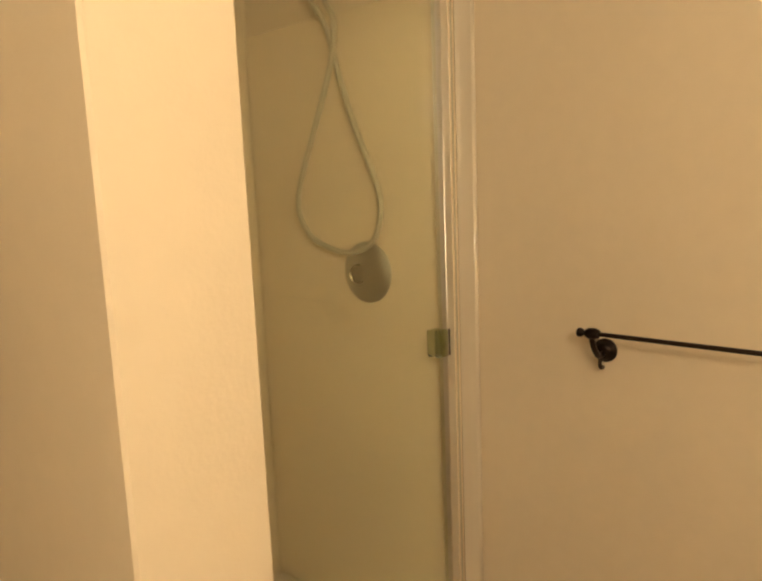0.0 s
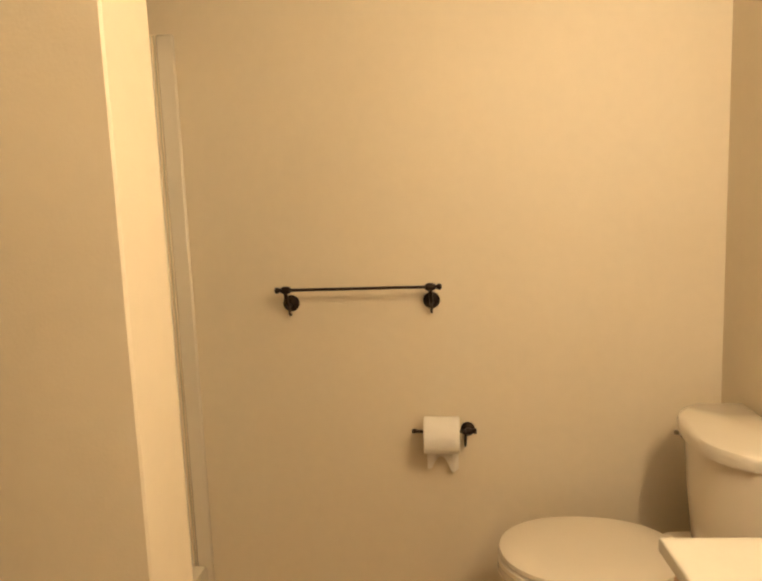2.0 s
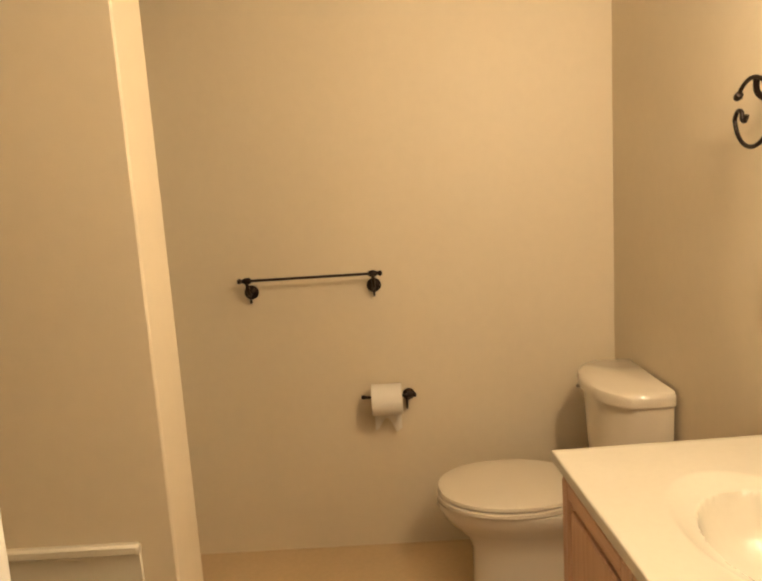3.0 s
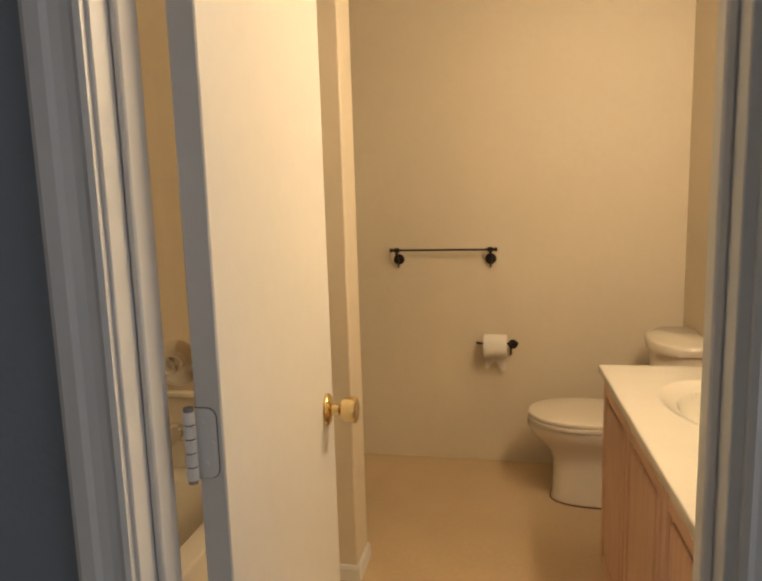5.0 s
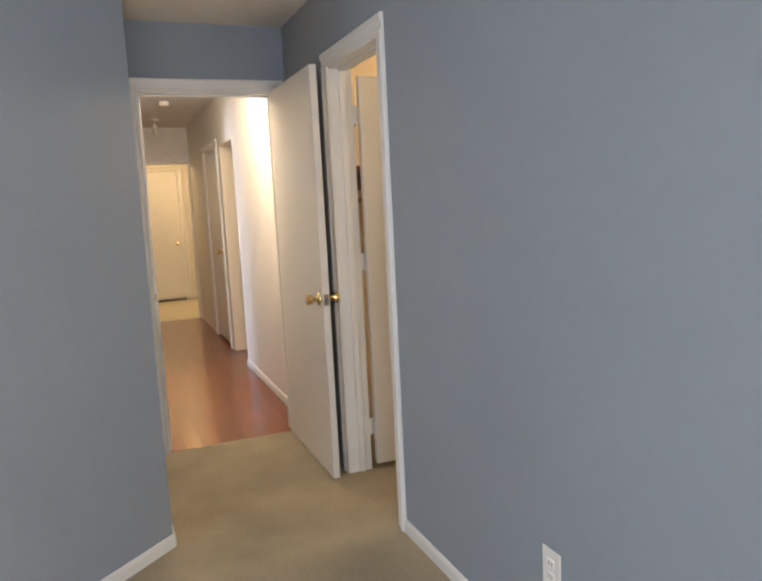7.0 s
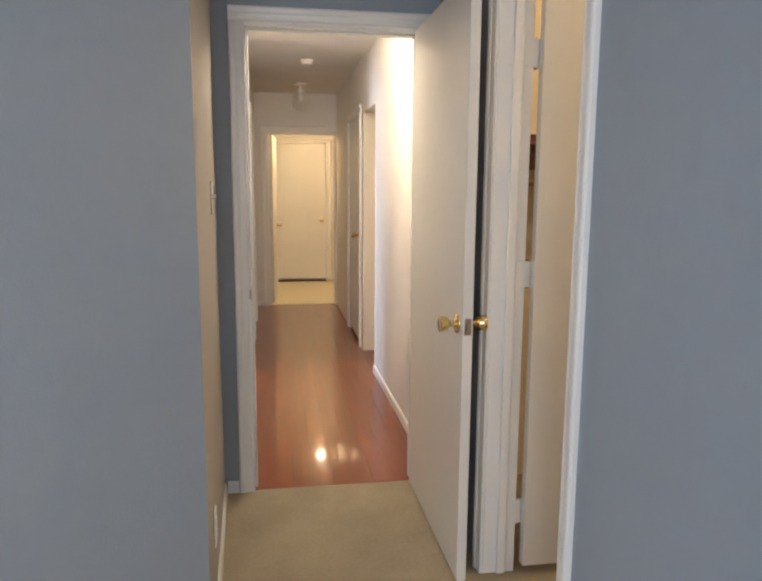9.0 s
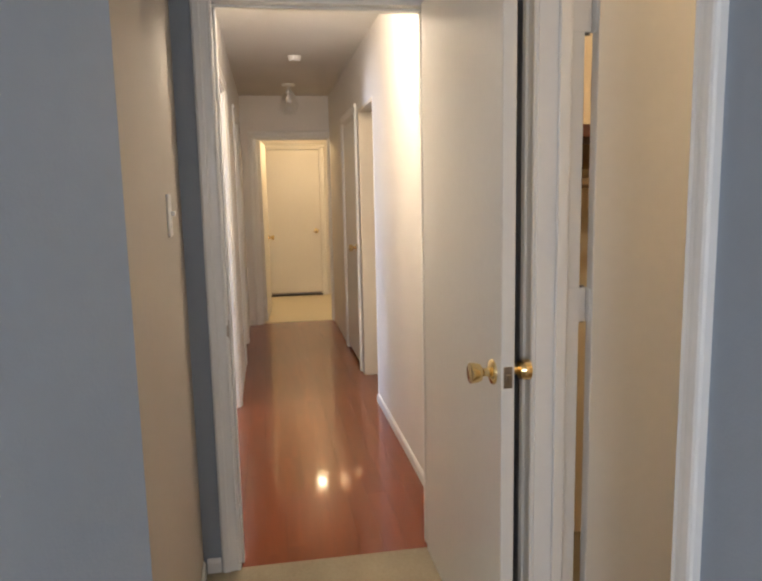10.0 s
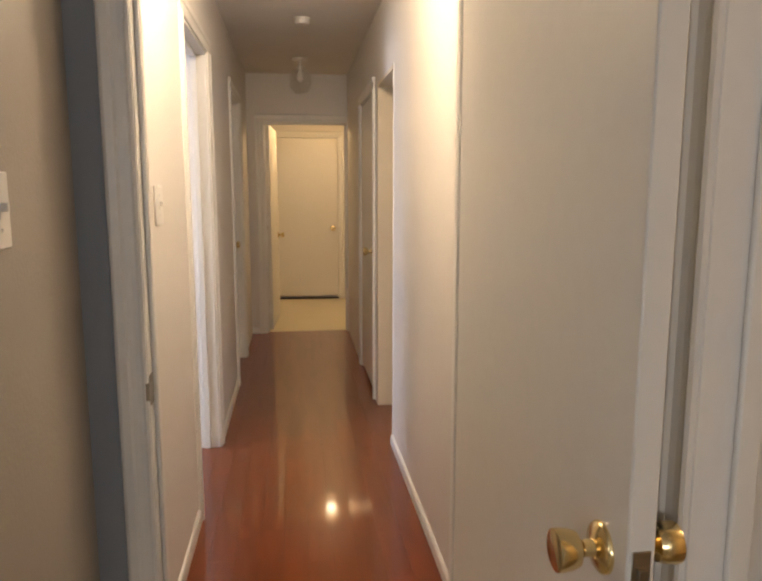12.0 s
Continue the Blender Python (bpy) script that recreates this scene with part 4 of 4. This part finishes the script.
def faucet():
    f = thing("faucet", "chrome bathroom faucet with clear knobs", "faucet", (1.285, -1.465, VZ))
    cy = -1.465
    part("base", loft(bmesh.new(), [(1.288, cy, VZ, 0.026, 0.078, 3), (1.288, cy, VZ + 0.018, 0.026, 0.078, 3), (1.288, cy, VZ + 0.026, 0.020, 0.070, 3)], 40), CHROME, f)
    bm = bmesh.new()
    rings = []
    for x, z, hy, hz in ((1.300, 0.024, 0.022, 0.016), (1.284, 0.036, 0.021, 0.016), (1.255, 0.048, 0.020, 0.016), (1.215, 0.058, 0.018, 0.014), (1.186, 0.063, 0.017, 0.012), (1.176, 0.063, 0.012, 0.008)):
        rings.append([bm.verts.new((x, cy + hy * math.cos(2 * math.pi * k / 16), VZ + z + hz * math.sin(2 * math.pi * k / 16))) for k in range(16)])
    for p, q in zip(rings, rings[1:]):
        for k in range(16):
            bm.faces.new((p[k], q[k], q[(k + 1) % 16], p[(k + 1) % 16]))
    bm.faces.new(rings[0])
    bm.faces.new(rings[-1][::-1])
    bmesh.ops.recalc_face_normals(bm, faces=bm.faces)
    lathe(bm, [(0.011, 0), (0.011, 0.014), (0.009, 0.016), (0, 0.016)], axis_to((1.188, cy, VZ + 0.060), (-0.2, 0, -1)), 14)
    part("spout", bm, CHROME, f)
    part("lift_rod", lathe(bmesh.new(), [(0.003, 0.02), (0.003, 0.09), (0.006, 0.092), (0.006, 0.102), (0, 0.105)], T0((1.312, cy, VZ)), 10), CHROME, f)
    for dy in (-0.052, 0.052):
        part("tap_knob", lathe(bmesh.new(), [(0.012, 0.024), (0.012, 0.034), (0.021, 0.040), (0.024, 0.055), (0.022, 0.070), (0.012, 0.076), (0, 0.076)], T0((1.290, cy + dy, VZ)), 10), CLEAR_KNOB, f, "clear acrylic tap knob")
    return keep(f)


def wall_mirror():
    m = thing("wall_mirror", "large frameless vanity mirror on clips", "mirror", (1.345, -1.7, 0.905))
    part("glass", boxes((1.343, 1.3485, -2.26, -1.150, 0.905, 1.735), bevel=0.0008), MIRROR, m, soft=False)
    for y in (-1.30, -2.08):
        for z in (0.905, 1.735):
            part("clip", boxes((1.3385, 1.3495, y - 0.012, y + 0.012, z - 0.010, z + 0.010), bevel=0.002), CHROME, m)
    return keep(m)


def vanity_light():
    v = thing("vanity_light", "chrome bar light with four round lit bulbs", "wall light", (1.33, -1.69, 1.85))
    part("backplate", boxes((1.295, 1.3495, -2.10, -1.28, 1.85, 1.95), bevel=0.006), CHROME, v)
    for y in VANITY_BULBS:
        part("socket", lathe(bmesh.new(), [(0.026, 0), (0.026, 0.02), (0.018, 0.03), (0.018, 0.045)], axis_to((1.296, y, 1.90), (-1, 0, 0)), 20), CHROME, v)
        b = part("bulb", lathe(bmesh.new(), [(0.014, 0.0), (0.022, 0.012), (0.040, 0.035), (0.047, 0.06), (0.042, 0.085), (0.025, 0.102), (0, 0.107)], axis_to((1.238, y, 1.90), (-1, 0, 0)), 24), BULB, v, "glowing round bulb")
        b.visible_shadow = False
    return keep(v)


def towel_ring():
    r = thing("towel_ring", "dark bronze towel ring with curled ends", "towel ring", (1.35, -1.02, 1.53))
    part("flange", flange(bmesh.new(), (1.35, -1.02, 1.53), (-1, 0, 0), 0.030), BRONZE, r)
    part("post", tube(bmesh.new(), smooth_line([(1.335, -1.02, 1.530), (1.318, -1.022, 1.534), (1.303, -1.026, 1.548), (1.298, -1.032, 1.572)], 6), 0.0065, 10), BRONZE, r)
    cz, rr = 1.505, 0.071
    arc = []
    for k in range(37):
        a = radians(146 - k * 320 / 36)
        arc.append((1.298, -1.02 - rr * math.cos(a), cz + rr * math.sin(a)))
    end = arc[-1]
    curl = [(1.298, end[1] - 0.012, end[2] + 0.016), (1.298, end[1] - 0.028, end[2] + 0.012), (1.298, end[1] - 0.030, end[2] - 0.004), (1.298, end[1] - 0.042, end[2] - 0.008), (1.298, end[1] - 0.050, end[2] + 0.004)]
    part("ring", tube(bmesh.new(), smooth_line(arc + curl, 3), 0.0048, 10), BRONZE, r)
    part("finial", lathe(bmesh.new(), [(0, -0.012), (0.008, -0.008), (0.0095, 0), (0.007, 0.008), (0, 0.012)], axis_to(arc[0], (0, 1, -0.6)), 14), BRONZE, r)
    return keep(r)


def wall_plate(name, place, out, across, w, h, kind, label, material=None):
    """A switch plate or outlet; out points into the room, across along the wall."""
    o, u, v = Vector(place), Vector(across), Vector(out)
    p = thing(name, label, {"toggle": "switch", "outlet": "outlet"}.get(kind, "wall plate"), place)
    def block(a0, a1, z0, z1, d0, d1, bev):
        bm = bmesh.new()
        m = Matrix((( *u, ), ( *v, ), (0, 0, 1))).transposed().to_4x4()
        box(bm, a0, a1, d0, d1, z0, z1, bevel=bev)
        bmesh.ops.transform(bm, matrix=Matrix.Translation(o) @ m, verts=bm.verts)
        bmesh.ops.recalc_face_normals(bm, faces=bm.faces)
        return bm
    part("plate", block(-w / 2, w / 2, -h / 2, h / 2, 0, 0.0065, 0.0022), material or PLASTIC, p)
    if kind == "toggle":
        part("toggle_frame", block(-0.006, 0.006, -0.013, 0.013, 0.0065, 0.008, 0.0004), PLASTIC, p)
        part("toggle", block(-0.004, 0.004, -0.002, 0.012, 0.007, 0.019, 0.0015), PLASTIC, p)
        for z in (-0.03, 0.03):
            part("screw", block(-0.003, 0.003, z - 0.003, z + 0.003, 0.0062, 0.0072, 0.001), STEEL, p)
    elif kind == "outlet":
        for z in (-0.0195, 0.0195):
            f = part("socket_face", block(-0.0165, 0.0165, z - 0.014, z + 0.014, 0.0062, 0.0085, 0.003), PLASTIC, p)
            part("slot", block(-0.0075, -0.0055, z - 0.004, z + 0.006, 0.0080, 0.0087, 0.0), DARK, f)
            part("slot", block(0.0055, 0.0075, z - 0.004, z + 0.006, 0.0080, 0.0087, 0.0), DARK, f)
        part("screw", block(-0.003, 0.003, -0.003, 0.003, 0.0062, 0.0072, 0.001), STEEL, p)
    return keep(p)


towel_bar()
paper_holder()
paper_roll()
toilet()
SKEW = Matrix.Translation((VX0, VY1, 0)) @ pose(0, 0, 0, 0, 0, 2.3) @ Matrix.Translation((-VX0, -VY1, 0))
for unit in (vanity(), countertop()):
    unit.matrix_world = SKEW @ unit.matrix_world
faucet()
wall_mirror()
vanity_light()
towel_ring()
wall_plate("cover_plate", (1.35, -1.027, 1.116), (-1, 0, 0), (0, 1, 0), 0.070, 0.114, "blank", "tan painted blank cover plate on the bathroom wall", BATH_PAINT)
wall_plate("wall_outlet", (-1.033, BED_N, 0.347), (0, -1, 0), (1, 0, 0), 0.078, 0.120, "outlet", "white duplex outlet on the blue-grey wall")
wall_plate("light_switch", (-3.09, NOOK_S - 0.0249, 1.332), (-NOOK_WAY.y, NOOK_WAY.x, 0), NOOK_WAY, 0.075, 0.120, "toggle", "white toggle switch plate in the entry nook")
wall_plate("wall_outlet", (-2.66, NOOK_S - 0.0097, 0.290), (-NOOK_WAY.y, NOOK_WAY.x, 0), NOOK_WAY, 0.072, 0.116, "outlet", "white duplex outlet low on the beige nook wall")
wall_plate("light_switch", (-4.12, HALL_L, 1.315), (0, 1, 0), (1, 0, 0), 0.115, 0.120, "toggle", "white toggle switch plate on the hallway wall")


# ---- shower ----
def shower():
    s = thing("shower_enclosure", "cream shower stall with framed greenish glass door", "shower", (-0.75, -0.5, 0))
    part("back_panel", boxes((-1.185, -0.385, -0.018, -0.001, 0.10, 1.905), bevel=0.004), SURROUND, s)
    part("side_panel", boxes((-1.199, -1.185, -0.965, -0.018, 0.10, 1.905)), SURROUND, s)
    part("side_panel", boxes((-1.185, -0.40, -0.982, -0.965, 0.10, 1.905)), SURROUND, s)
    part("flange", boxes((-0.386, -0.328, -0.016, -0.001, 0.0, 1.905), bevel=0.006), PORCELAIN, s, "cream shower surround edge strip")
    part("base_pan", boxes((-1.199, -0.385, -0.982, -0.001, 0, 0.06), (-0.455, -0.345, -0.982, -0.016, 0, 0.125), bevel=0.008), PORCELAIN, s)
    part("wall_post", boxes((-0.432, -0.398, -0.040, -0.015, 0.125, 1.90), bevel=0.003), ALUMINIUM, s)
    part("wall_post", boxes((-0.424, -0.392, -0.056, -0.038, 0.125, 1.88), bevel=0.002), ALUMINIUM, s)
    part("wall_post", boxes((-0.432, -0.398, -0.965, -0.940, 0.125, 1.90), bevel=0.003), ALUMINIUM, s)
    part("threshold_rail", boxes((-0.428, -0.402, -0.94, -0.04, 0.125, 0.145), bevel=0.003), ALUMINIUM, s)
    g = part("door_glass", boxes((-0.4125, -0.4075, -0.935, -0.052, 0.150, 1.875)), SHOWER_GLASS, s, "greenish clear glass pane", soft=False)
    g.visible_shadow = False
    # thin added strip draws the dark gap between post and flange
    part("door_gap_line", boxes((-0.3905, -0.3875, -0.020, -0.014, 0.125, 1.90)), GREY_HOSE, s, "thin grey strip added for the dark gap line")
    part("door_handle", boxes((-0.406, -0.388, -0.098, -0.058, 0.985, 1.055), (-0.432, -0.414, -0.098, -0.058, 0.985, 1.055), bevel=0.004), CLEAR_PULL, s, "small clear plastic door pull")
    part("door_latch", boxes((-0.396, -0.3885, -0.0535, -0.0495, 0.985, 1.055), bevel=0.001), BRONZE, s, "dark magnetic latch strip")
    return keep(s)


def shower_valve():
    v = thing("shower_valve", "round brushed metal shower valve with clear knob", "shower valve", (-0.696, -0.018, 1.180))
    part("escutcheon", lathe(bmesh.new(), [(0, 0), (0.088, 0), (0.088, 0.004), (0.075, 0.014), (0.045, 0.022), (0.03, 0.024), (0, 0.024)], axis_to((-0.696, -0.018, 1.180), (0, -1, 0)), 36), VALVE_METAL, v)
    part("knob", lathe(bmesh.new(), [(0.014, 0.018), (0.014, 0.024), (0.026, 0.030), (0.029, 0.042), (0.025, 0.052), (0, 0.054)], axis_to((-0.696, -0.018, 1.180), (0, -1, 0)), 12), CLEAR_KNOB, v)
    return keep(v)


def shower_hose():
    h = thing("hand_shower", "grey hand shower hose looped below its bracket", "hand shower", (-0.79, -0.018, 1.98))
    line = [(-0.855, -0.06, 1.985), (-0.837, -0.055, 1.943), (-0.785, -0.052, 1.86), (-0.753, -0.05, 1.754), (-0.700, -0.05, 1.60), (-0.635, -0.05, 1.46), (-0.610, -0.05, 1.381), (-0.618, -0.05, 1.320), (-0.645, -0.045, 1.275), (-0.705, -0.034, 1.245), (-0.775, -0.045, 1.238), (-0.88, -0.05, 1.275), (-0.930, -0.05, 1.335), (-0.937, -0.05, 1.395), (-0.905, -0.052, 1.48), (-0.840, -0.058, 1.60), (-0.765, -0.062, 1.754), (-0.744, -0.062, 1.865), (-0.775, -0.06, 1.925), (-0.789, -0.07, 1.985)]
    part("hose", tube(bmesh.new(), smooth_line(line, 8), 0.0085, 10), GREY_HOSE, h)
    bm = tube(bmesh.new(), smooth_line([(-0.79, -0.018, 2.02), (-0.79, -0.08, 2.03), (-0.79, -0.13, 2.01), (-0.79, -0.15, 1.985)], 6), 0.011, 12)
    lathe(bm, [(0, 0), (0.03, 0), (0.028, 0.006), (0.012, 0.012), (0.012, 0.02)], axis_to((-0.79, -0.001, 2.02), (0, -1, 0)), 20)
    part("arm", bm, CHROME, h)
    bm = lathe(bmesh.new(), [(0.012, 0), (0.014, 0.05), (0.018, 0.12), (0.040, 0.15), (0.046, 0.17), (0.040, 0.178), (0, 0.178)], axis_to((-0.845, -0.065, 1.965), (0.55, -0.35, 0.5)), 24)
    part("head", bm, CHROME, h)
    part("holder", boxes((-0.81, -0.77, -0.085, -0.018, 1.975, 2.015), bevel=0.006), CHROME, h)
    return keep(h)


def bathtub():
    t = thing("bathtub", "cream built-in bathtub behind the bathroom door", "bathtub", (-0.734, -1.866, 0))
    cx, cy = -0.734, -1.868
    rings = [(cx, cy, 0.0, 0.462, 0.712, 14.0), (cx, cy, 0.385, 0.462, 0.712, 14.0), (cx, cy, 0.397, 0.458, 0.708, 14.0), (cx, cy, 0.402, 0.448, 0.698, 12.0),
             (cx, cy, 0.400, 0.380, 0.628, 5.0), (cx, cy, 0.385, 0.366, 0.612, 4.5), (cx, cy, 0.20, 0.325, 0.555, 4.0), (cx, cy, 0.10, 0.290, 0.500, 4.0), (cx, cy, 0.075, 0.22, 0.42, 3.5)]
    part("tub", loft(bmesh.new(), rings, 64), MARBLE, t)
    part("drain", lathe(bmesh.new(), [(0, 0), (0.032, 0), (0.032, 0.003), (0.024, 0.005), (0, 0.005)], T0((cx + 0.07, -1.50, 0.0745)), 20), CHROME, t, "round chrome drain")
    return keep(t)


def tub_ledge():
    c = thing("splash_ledge", "low cream splash ledge on the wing wall above the bathtub", "ledge", (-0.62, -1.147, 0.60))
    part("panel", boxes((-1.198, -0.047, -1.1552, -1.147, 0.05, 0.668), bevel=0.002), MARBLE, c)
    part("lip", boxes((-1.198, -0.045, -1.168, -1.147, 0.666, 0.690), bevel=0.005), MARBLE, c)
    return keep(c)


def tub_valve():
    v = thing("tub_valve", "round brushed tub valve plate with clear knob", "tub valve", (-0.625, -1.147, 0.795))
    m = axis_to((-0.625, -1.147, 0.795), (0, -1, 0))
    part("escutcheon", lathe(bmesh.new(), [(0, 0), (0.088, 0), (0.088, 0.004), (0.075, 0.012), (0.04, 0.018), (0, 0.018)], m, 36), CHROME, v)
    part("knob", lathe(bmesh.new(), [(0.014, 0.016), (0.014, 0.026), (0.028, 0.032), (0.033, 0.048), (0.028, 0.062), (0, 0.065)], m, 12), CLEAR_KNOB, v, "clear acrylic tap knob")
    return keep(v)


def tub_spout():
    v = thing("tub_spout", "short chrome tub spout below the valve", "tub spout", (-0.635, -1.158, 0.53))
    m = axis_to((-0.635, -1.158, 0.535), (0, -1, -0.12))
    part("flange", lathe(bmesh.new(), [(0, -0.004), (0.034, -0.004), (0.034, 0.004), (0.026, 0.010), (0, 0.010)], m, 24), CHROME, v)
    part("spout", lathe(bmesh.new(), [(0.024, 0.004), (0.025, 0.03), (0.026, 0.085), (0.025, 0.115), (0.017, 0.128), (0, 0.131)], m, 20), CHROME, v)
    part("diverter", lathe(bmesh.new(), [(0.004, 0), (0.004, 0.02), (0.009, 0.023), (0.009, 0.032), (0, 0.035)], T0((-0.635, -1.262, 0.543)), 12), CHROME, v, "small lift knob")
    return keep(v)


shower()
shower_valve()
shower_hose()
bathtub()
tub_ledge()
tub_valve()
tub_spout()


# ---- hallway things ----
def smoke_detector():
    s = thing("smoke_detector", "round white smoke detector on the hallway ceiling", "smoke detector", (-6.32, -3.09, H))
    part("base", lathe(bmesh.new(), [(0, 0), (0.050, 0), (0.050, 0.010), (0.046, 0.012)], axis_to((-6.32, -3.09, H), (0, 0, -1)), 32), PLASTIC, s)
    part("cover", lathe(bmesh.new(), [(0.045, 0.010), (0.045, 0.026), (0.038, 0.036), (0.014, 0.040), (0, 0.040)], axis_to((-6.32, -3.09, H), (0, 0, -1)), 32), PLASTIC, s)
    return keep(s)


def glass_ceiling_lamp():
    x, y = -7.62, -3.09
    s = thing("ceiling_lamp", "unlit clear glass ceiling lamp with brass cap", "ceiling lamp", (x, y, H))
    part("canopy", lathe(bmesh.new(), [(0, 0), (0.062, 0), (0.058, 0.016), (0.02, 0.026), (0.012, 0.05), (0.03, 0.06), (0.03, 0.085), (0, 0.085)], axis_to((x, y, H), (0, 0, -1)), 28), ALUMINIUM, s)
    bm = lathe(bmesh.new(), [(0.032, 0.07), (0.058, 0.095), (0.080, 0.14), (0.086, 0.185), (0.076, 0.235), (0.046, 0.265), (0.0, 0.275)], axis_to((x, y, H), (0, 0, -1)), 32)
    shade = part("shade", bm, THIN_GLASS, s, "clear ribbed glass shade")
    shade.visible_shadow = False
    part("bulb", lathe(bmesh.new(), [(0.012, 0.085), (0.014, 0.10), (0.028, 0.135), (0.028, 0.155), (0.015, 0.175), (0, 0.18)], axis_to((x, y, H), (0, 0, -1)), 18), PLASTIC, s)
    return keep(s)


def lit_lamp(name, x, y, drop, r, material, label):
    s = thing(name, label, "ceiling lamp", (x, y, H))
    part("canopy", lathe(bmesh.new(), [(0, 0), (r * 0.9, 0), (r * 0.85, 0.015), (0.02, 0.025), (0.012, drop - r)], axis_to((x, y, H), (0, 0, -1)), 28), BRASS, s)
    prof = [(r * math.sin(math.pi * k / 12), drop - r * math.cos(math.pi * k / 12)) for k in range(13)]
    prof[0], prof[-1] = (0, prof[0][1]), (0, prof[-1][1])
    b = part("globe", lathe(bmesh.new(), prof, axis_to((x, y, H), (0, 0, -1)), 28), material, s, "glowing glass globe")
    b.visible_shadow = False
    return keep(s)


smoke_detector()
glass_ceiling_lamp()
lit_lamp("ceiling_lamp", -4.1, -3.10, 0.145, 0.095, HALL_BULB, "lit round glass ceiling lamp in the hallway")
# globe added as a body for the unseen closet lamp
lit_lamp("ceiling_lamp", -2.50, -1.50, 0.20, 0.05, FAR_BULB, "unseen globe lamp added to light the closet")
lit_lamp("ceiling_lamp", -8.88, -2.82, 0.32, 0.05, FAR_BULB, "lit round globe lamp in the far room")


# ---- closet things ----
def closet_shelf():
    s = thing("closet_shelf", "dark red wooden closet shelf with hanging rod", "shelf", (-3.35, -1.9, 1.55))
    part("board", boxes((DOOR_X0 + 0.001, -3.16, CLOSET_S + 0.01, -1.21, 1.545, 1.585), bevel=0.003), RED_WOOD, s)
    part("cleat", boxes((DOOR_X0 + 0.001, DOOR_X0 + 0.022, CLOSET_S + 0.01, -1.21, 1.455, 1.545), bevel=0.003), BOX_CARD, s, "brown wooden wall cleat")
    part("rod", tube(bmesh.new(), [(-3.24, CLOSET_S + 0.01, 1.40), (-3.24, -1.21, 1.40)], 0.017, 12), BOX_CARD, s, "brown wooden hanging rod")
    for y in (-2.5, -1.9, -1.3):
        part("bracket", boxes((DOOR_X0 + 0.001, -3.22, y - 0.01, y + 0.01, 1.42, 1.545), bevel=0.003), STEEL, s)
    return keep(s)


closet_shelf()


# ---- hallway floor boards, each a piece ----
def floor_boards():
    rng = random.Random(7)
    bw, gap = 0.0925, 0.0003
    made = {}
    y = HALL_L - 0.11
    while y < HALL_R + 0.10:
        x = -3.524 - rng.uniform(0.0, 0.9)
        ends = [-3.524, x]
        while ends[-1] > HALL_END - 0.058:
            ends.append(max(ends[-1] - rng.choice((0.92, 1.22, 1.22)), HALL_END - 0.058))
        for b, a in zip(ends, ends[1:]):
            if b - a < 0.03:
                continue
            ln = round(b - a - gap, 3)
            if ln not in made:
                bm = boxes((-ln / 2, ln / 2, -bw / 2 + gap / 2, bw / 2 - gap / 2, -0.012, 0), bevel=0.0002)
                me = bpy.data.meshes.new("floor_board")
                bm.to_mesh(me)
                bm.free()
                me.materials.append(CHERRY)
                made[ln] = me
            ob = new("floor_board", made[ln])
            ob.location = ((a + b) / 2, y + bw / 2, 0.0)
            ob.parent = hall_floor
        y += bw


floor_boards()
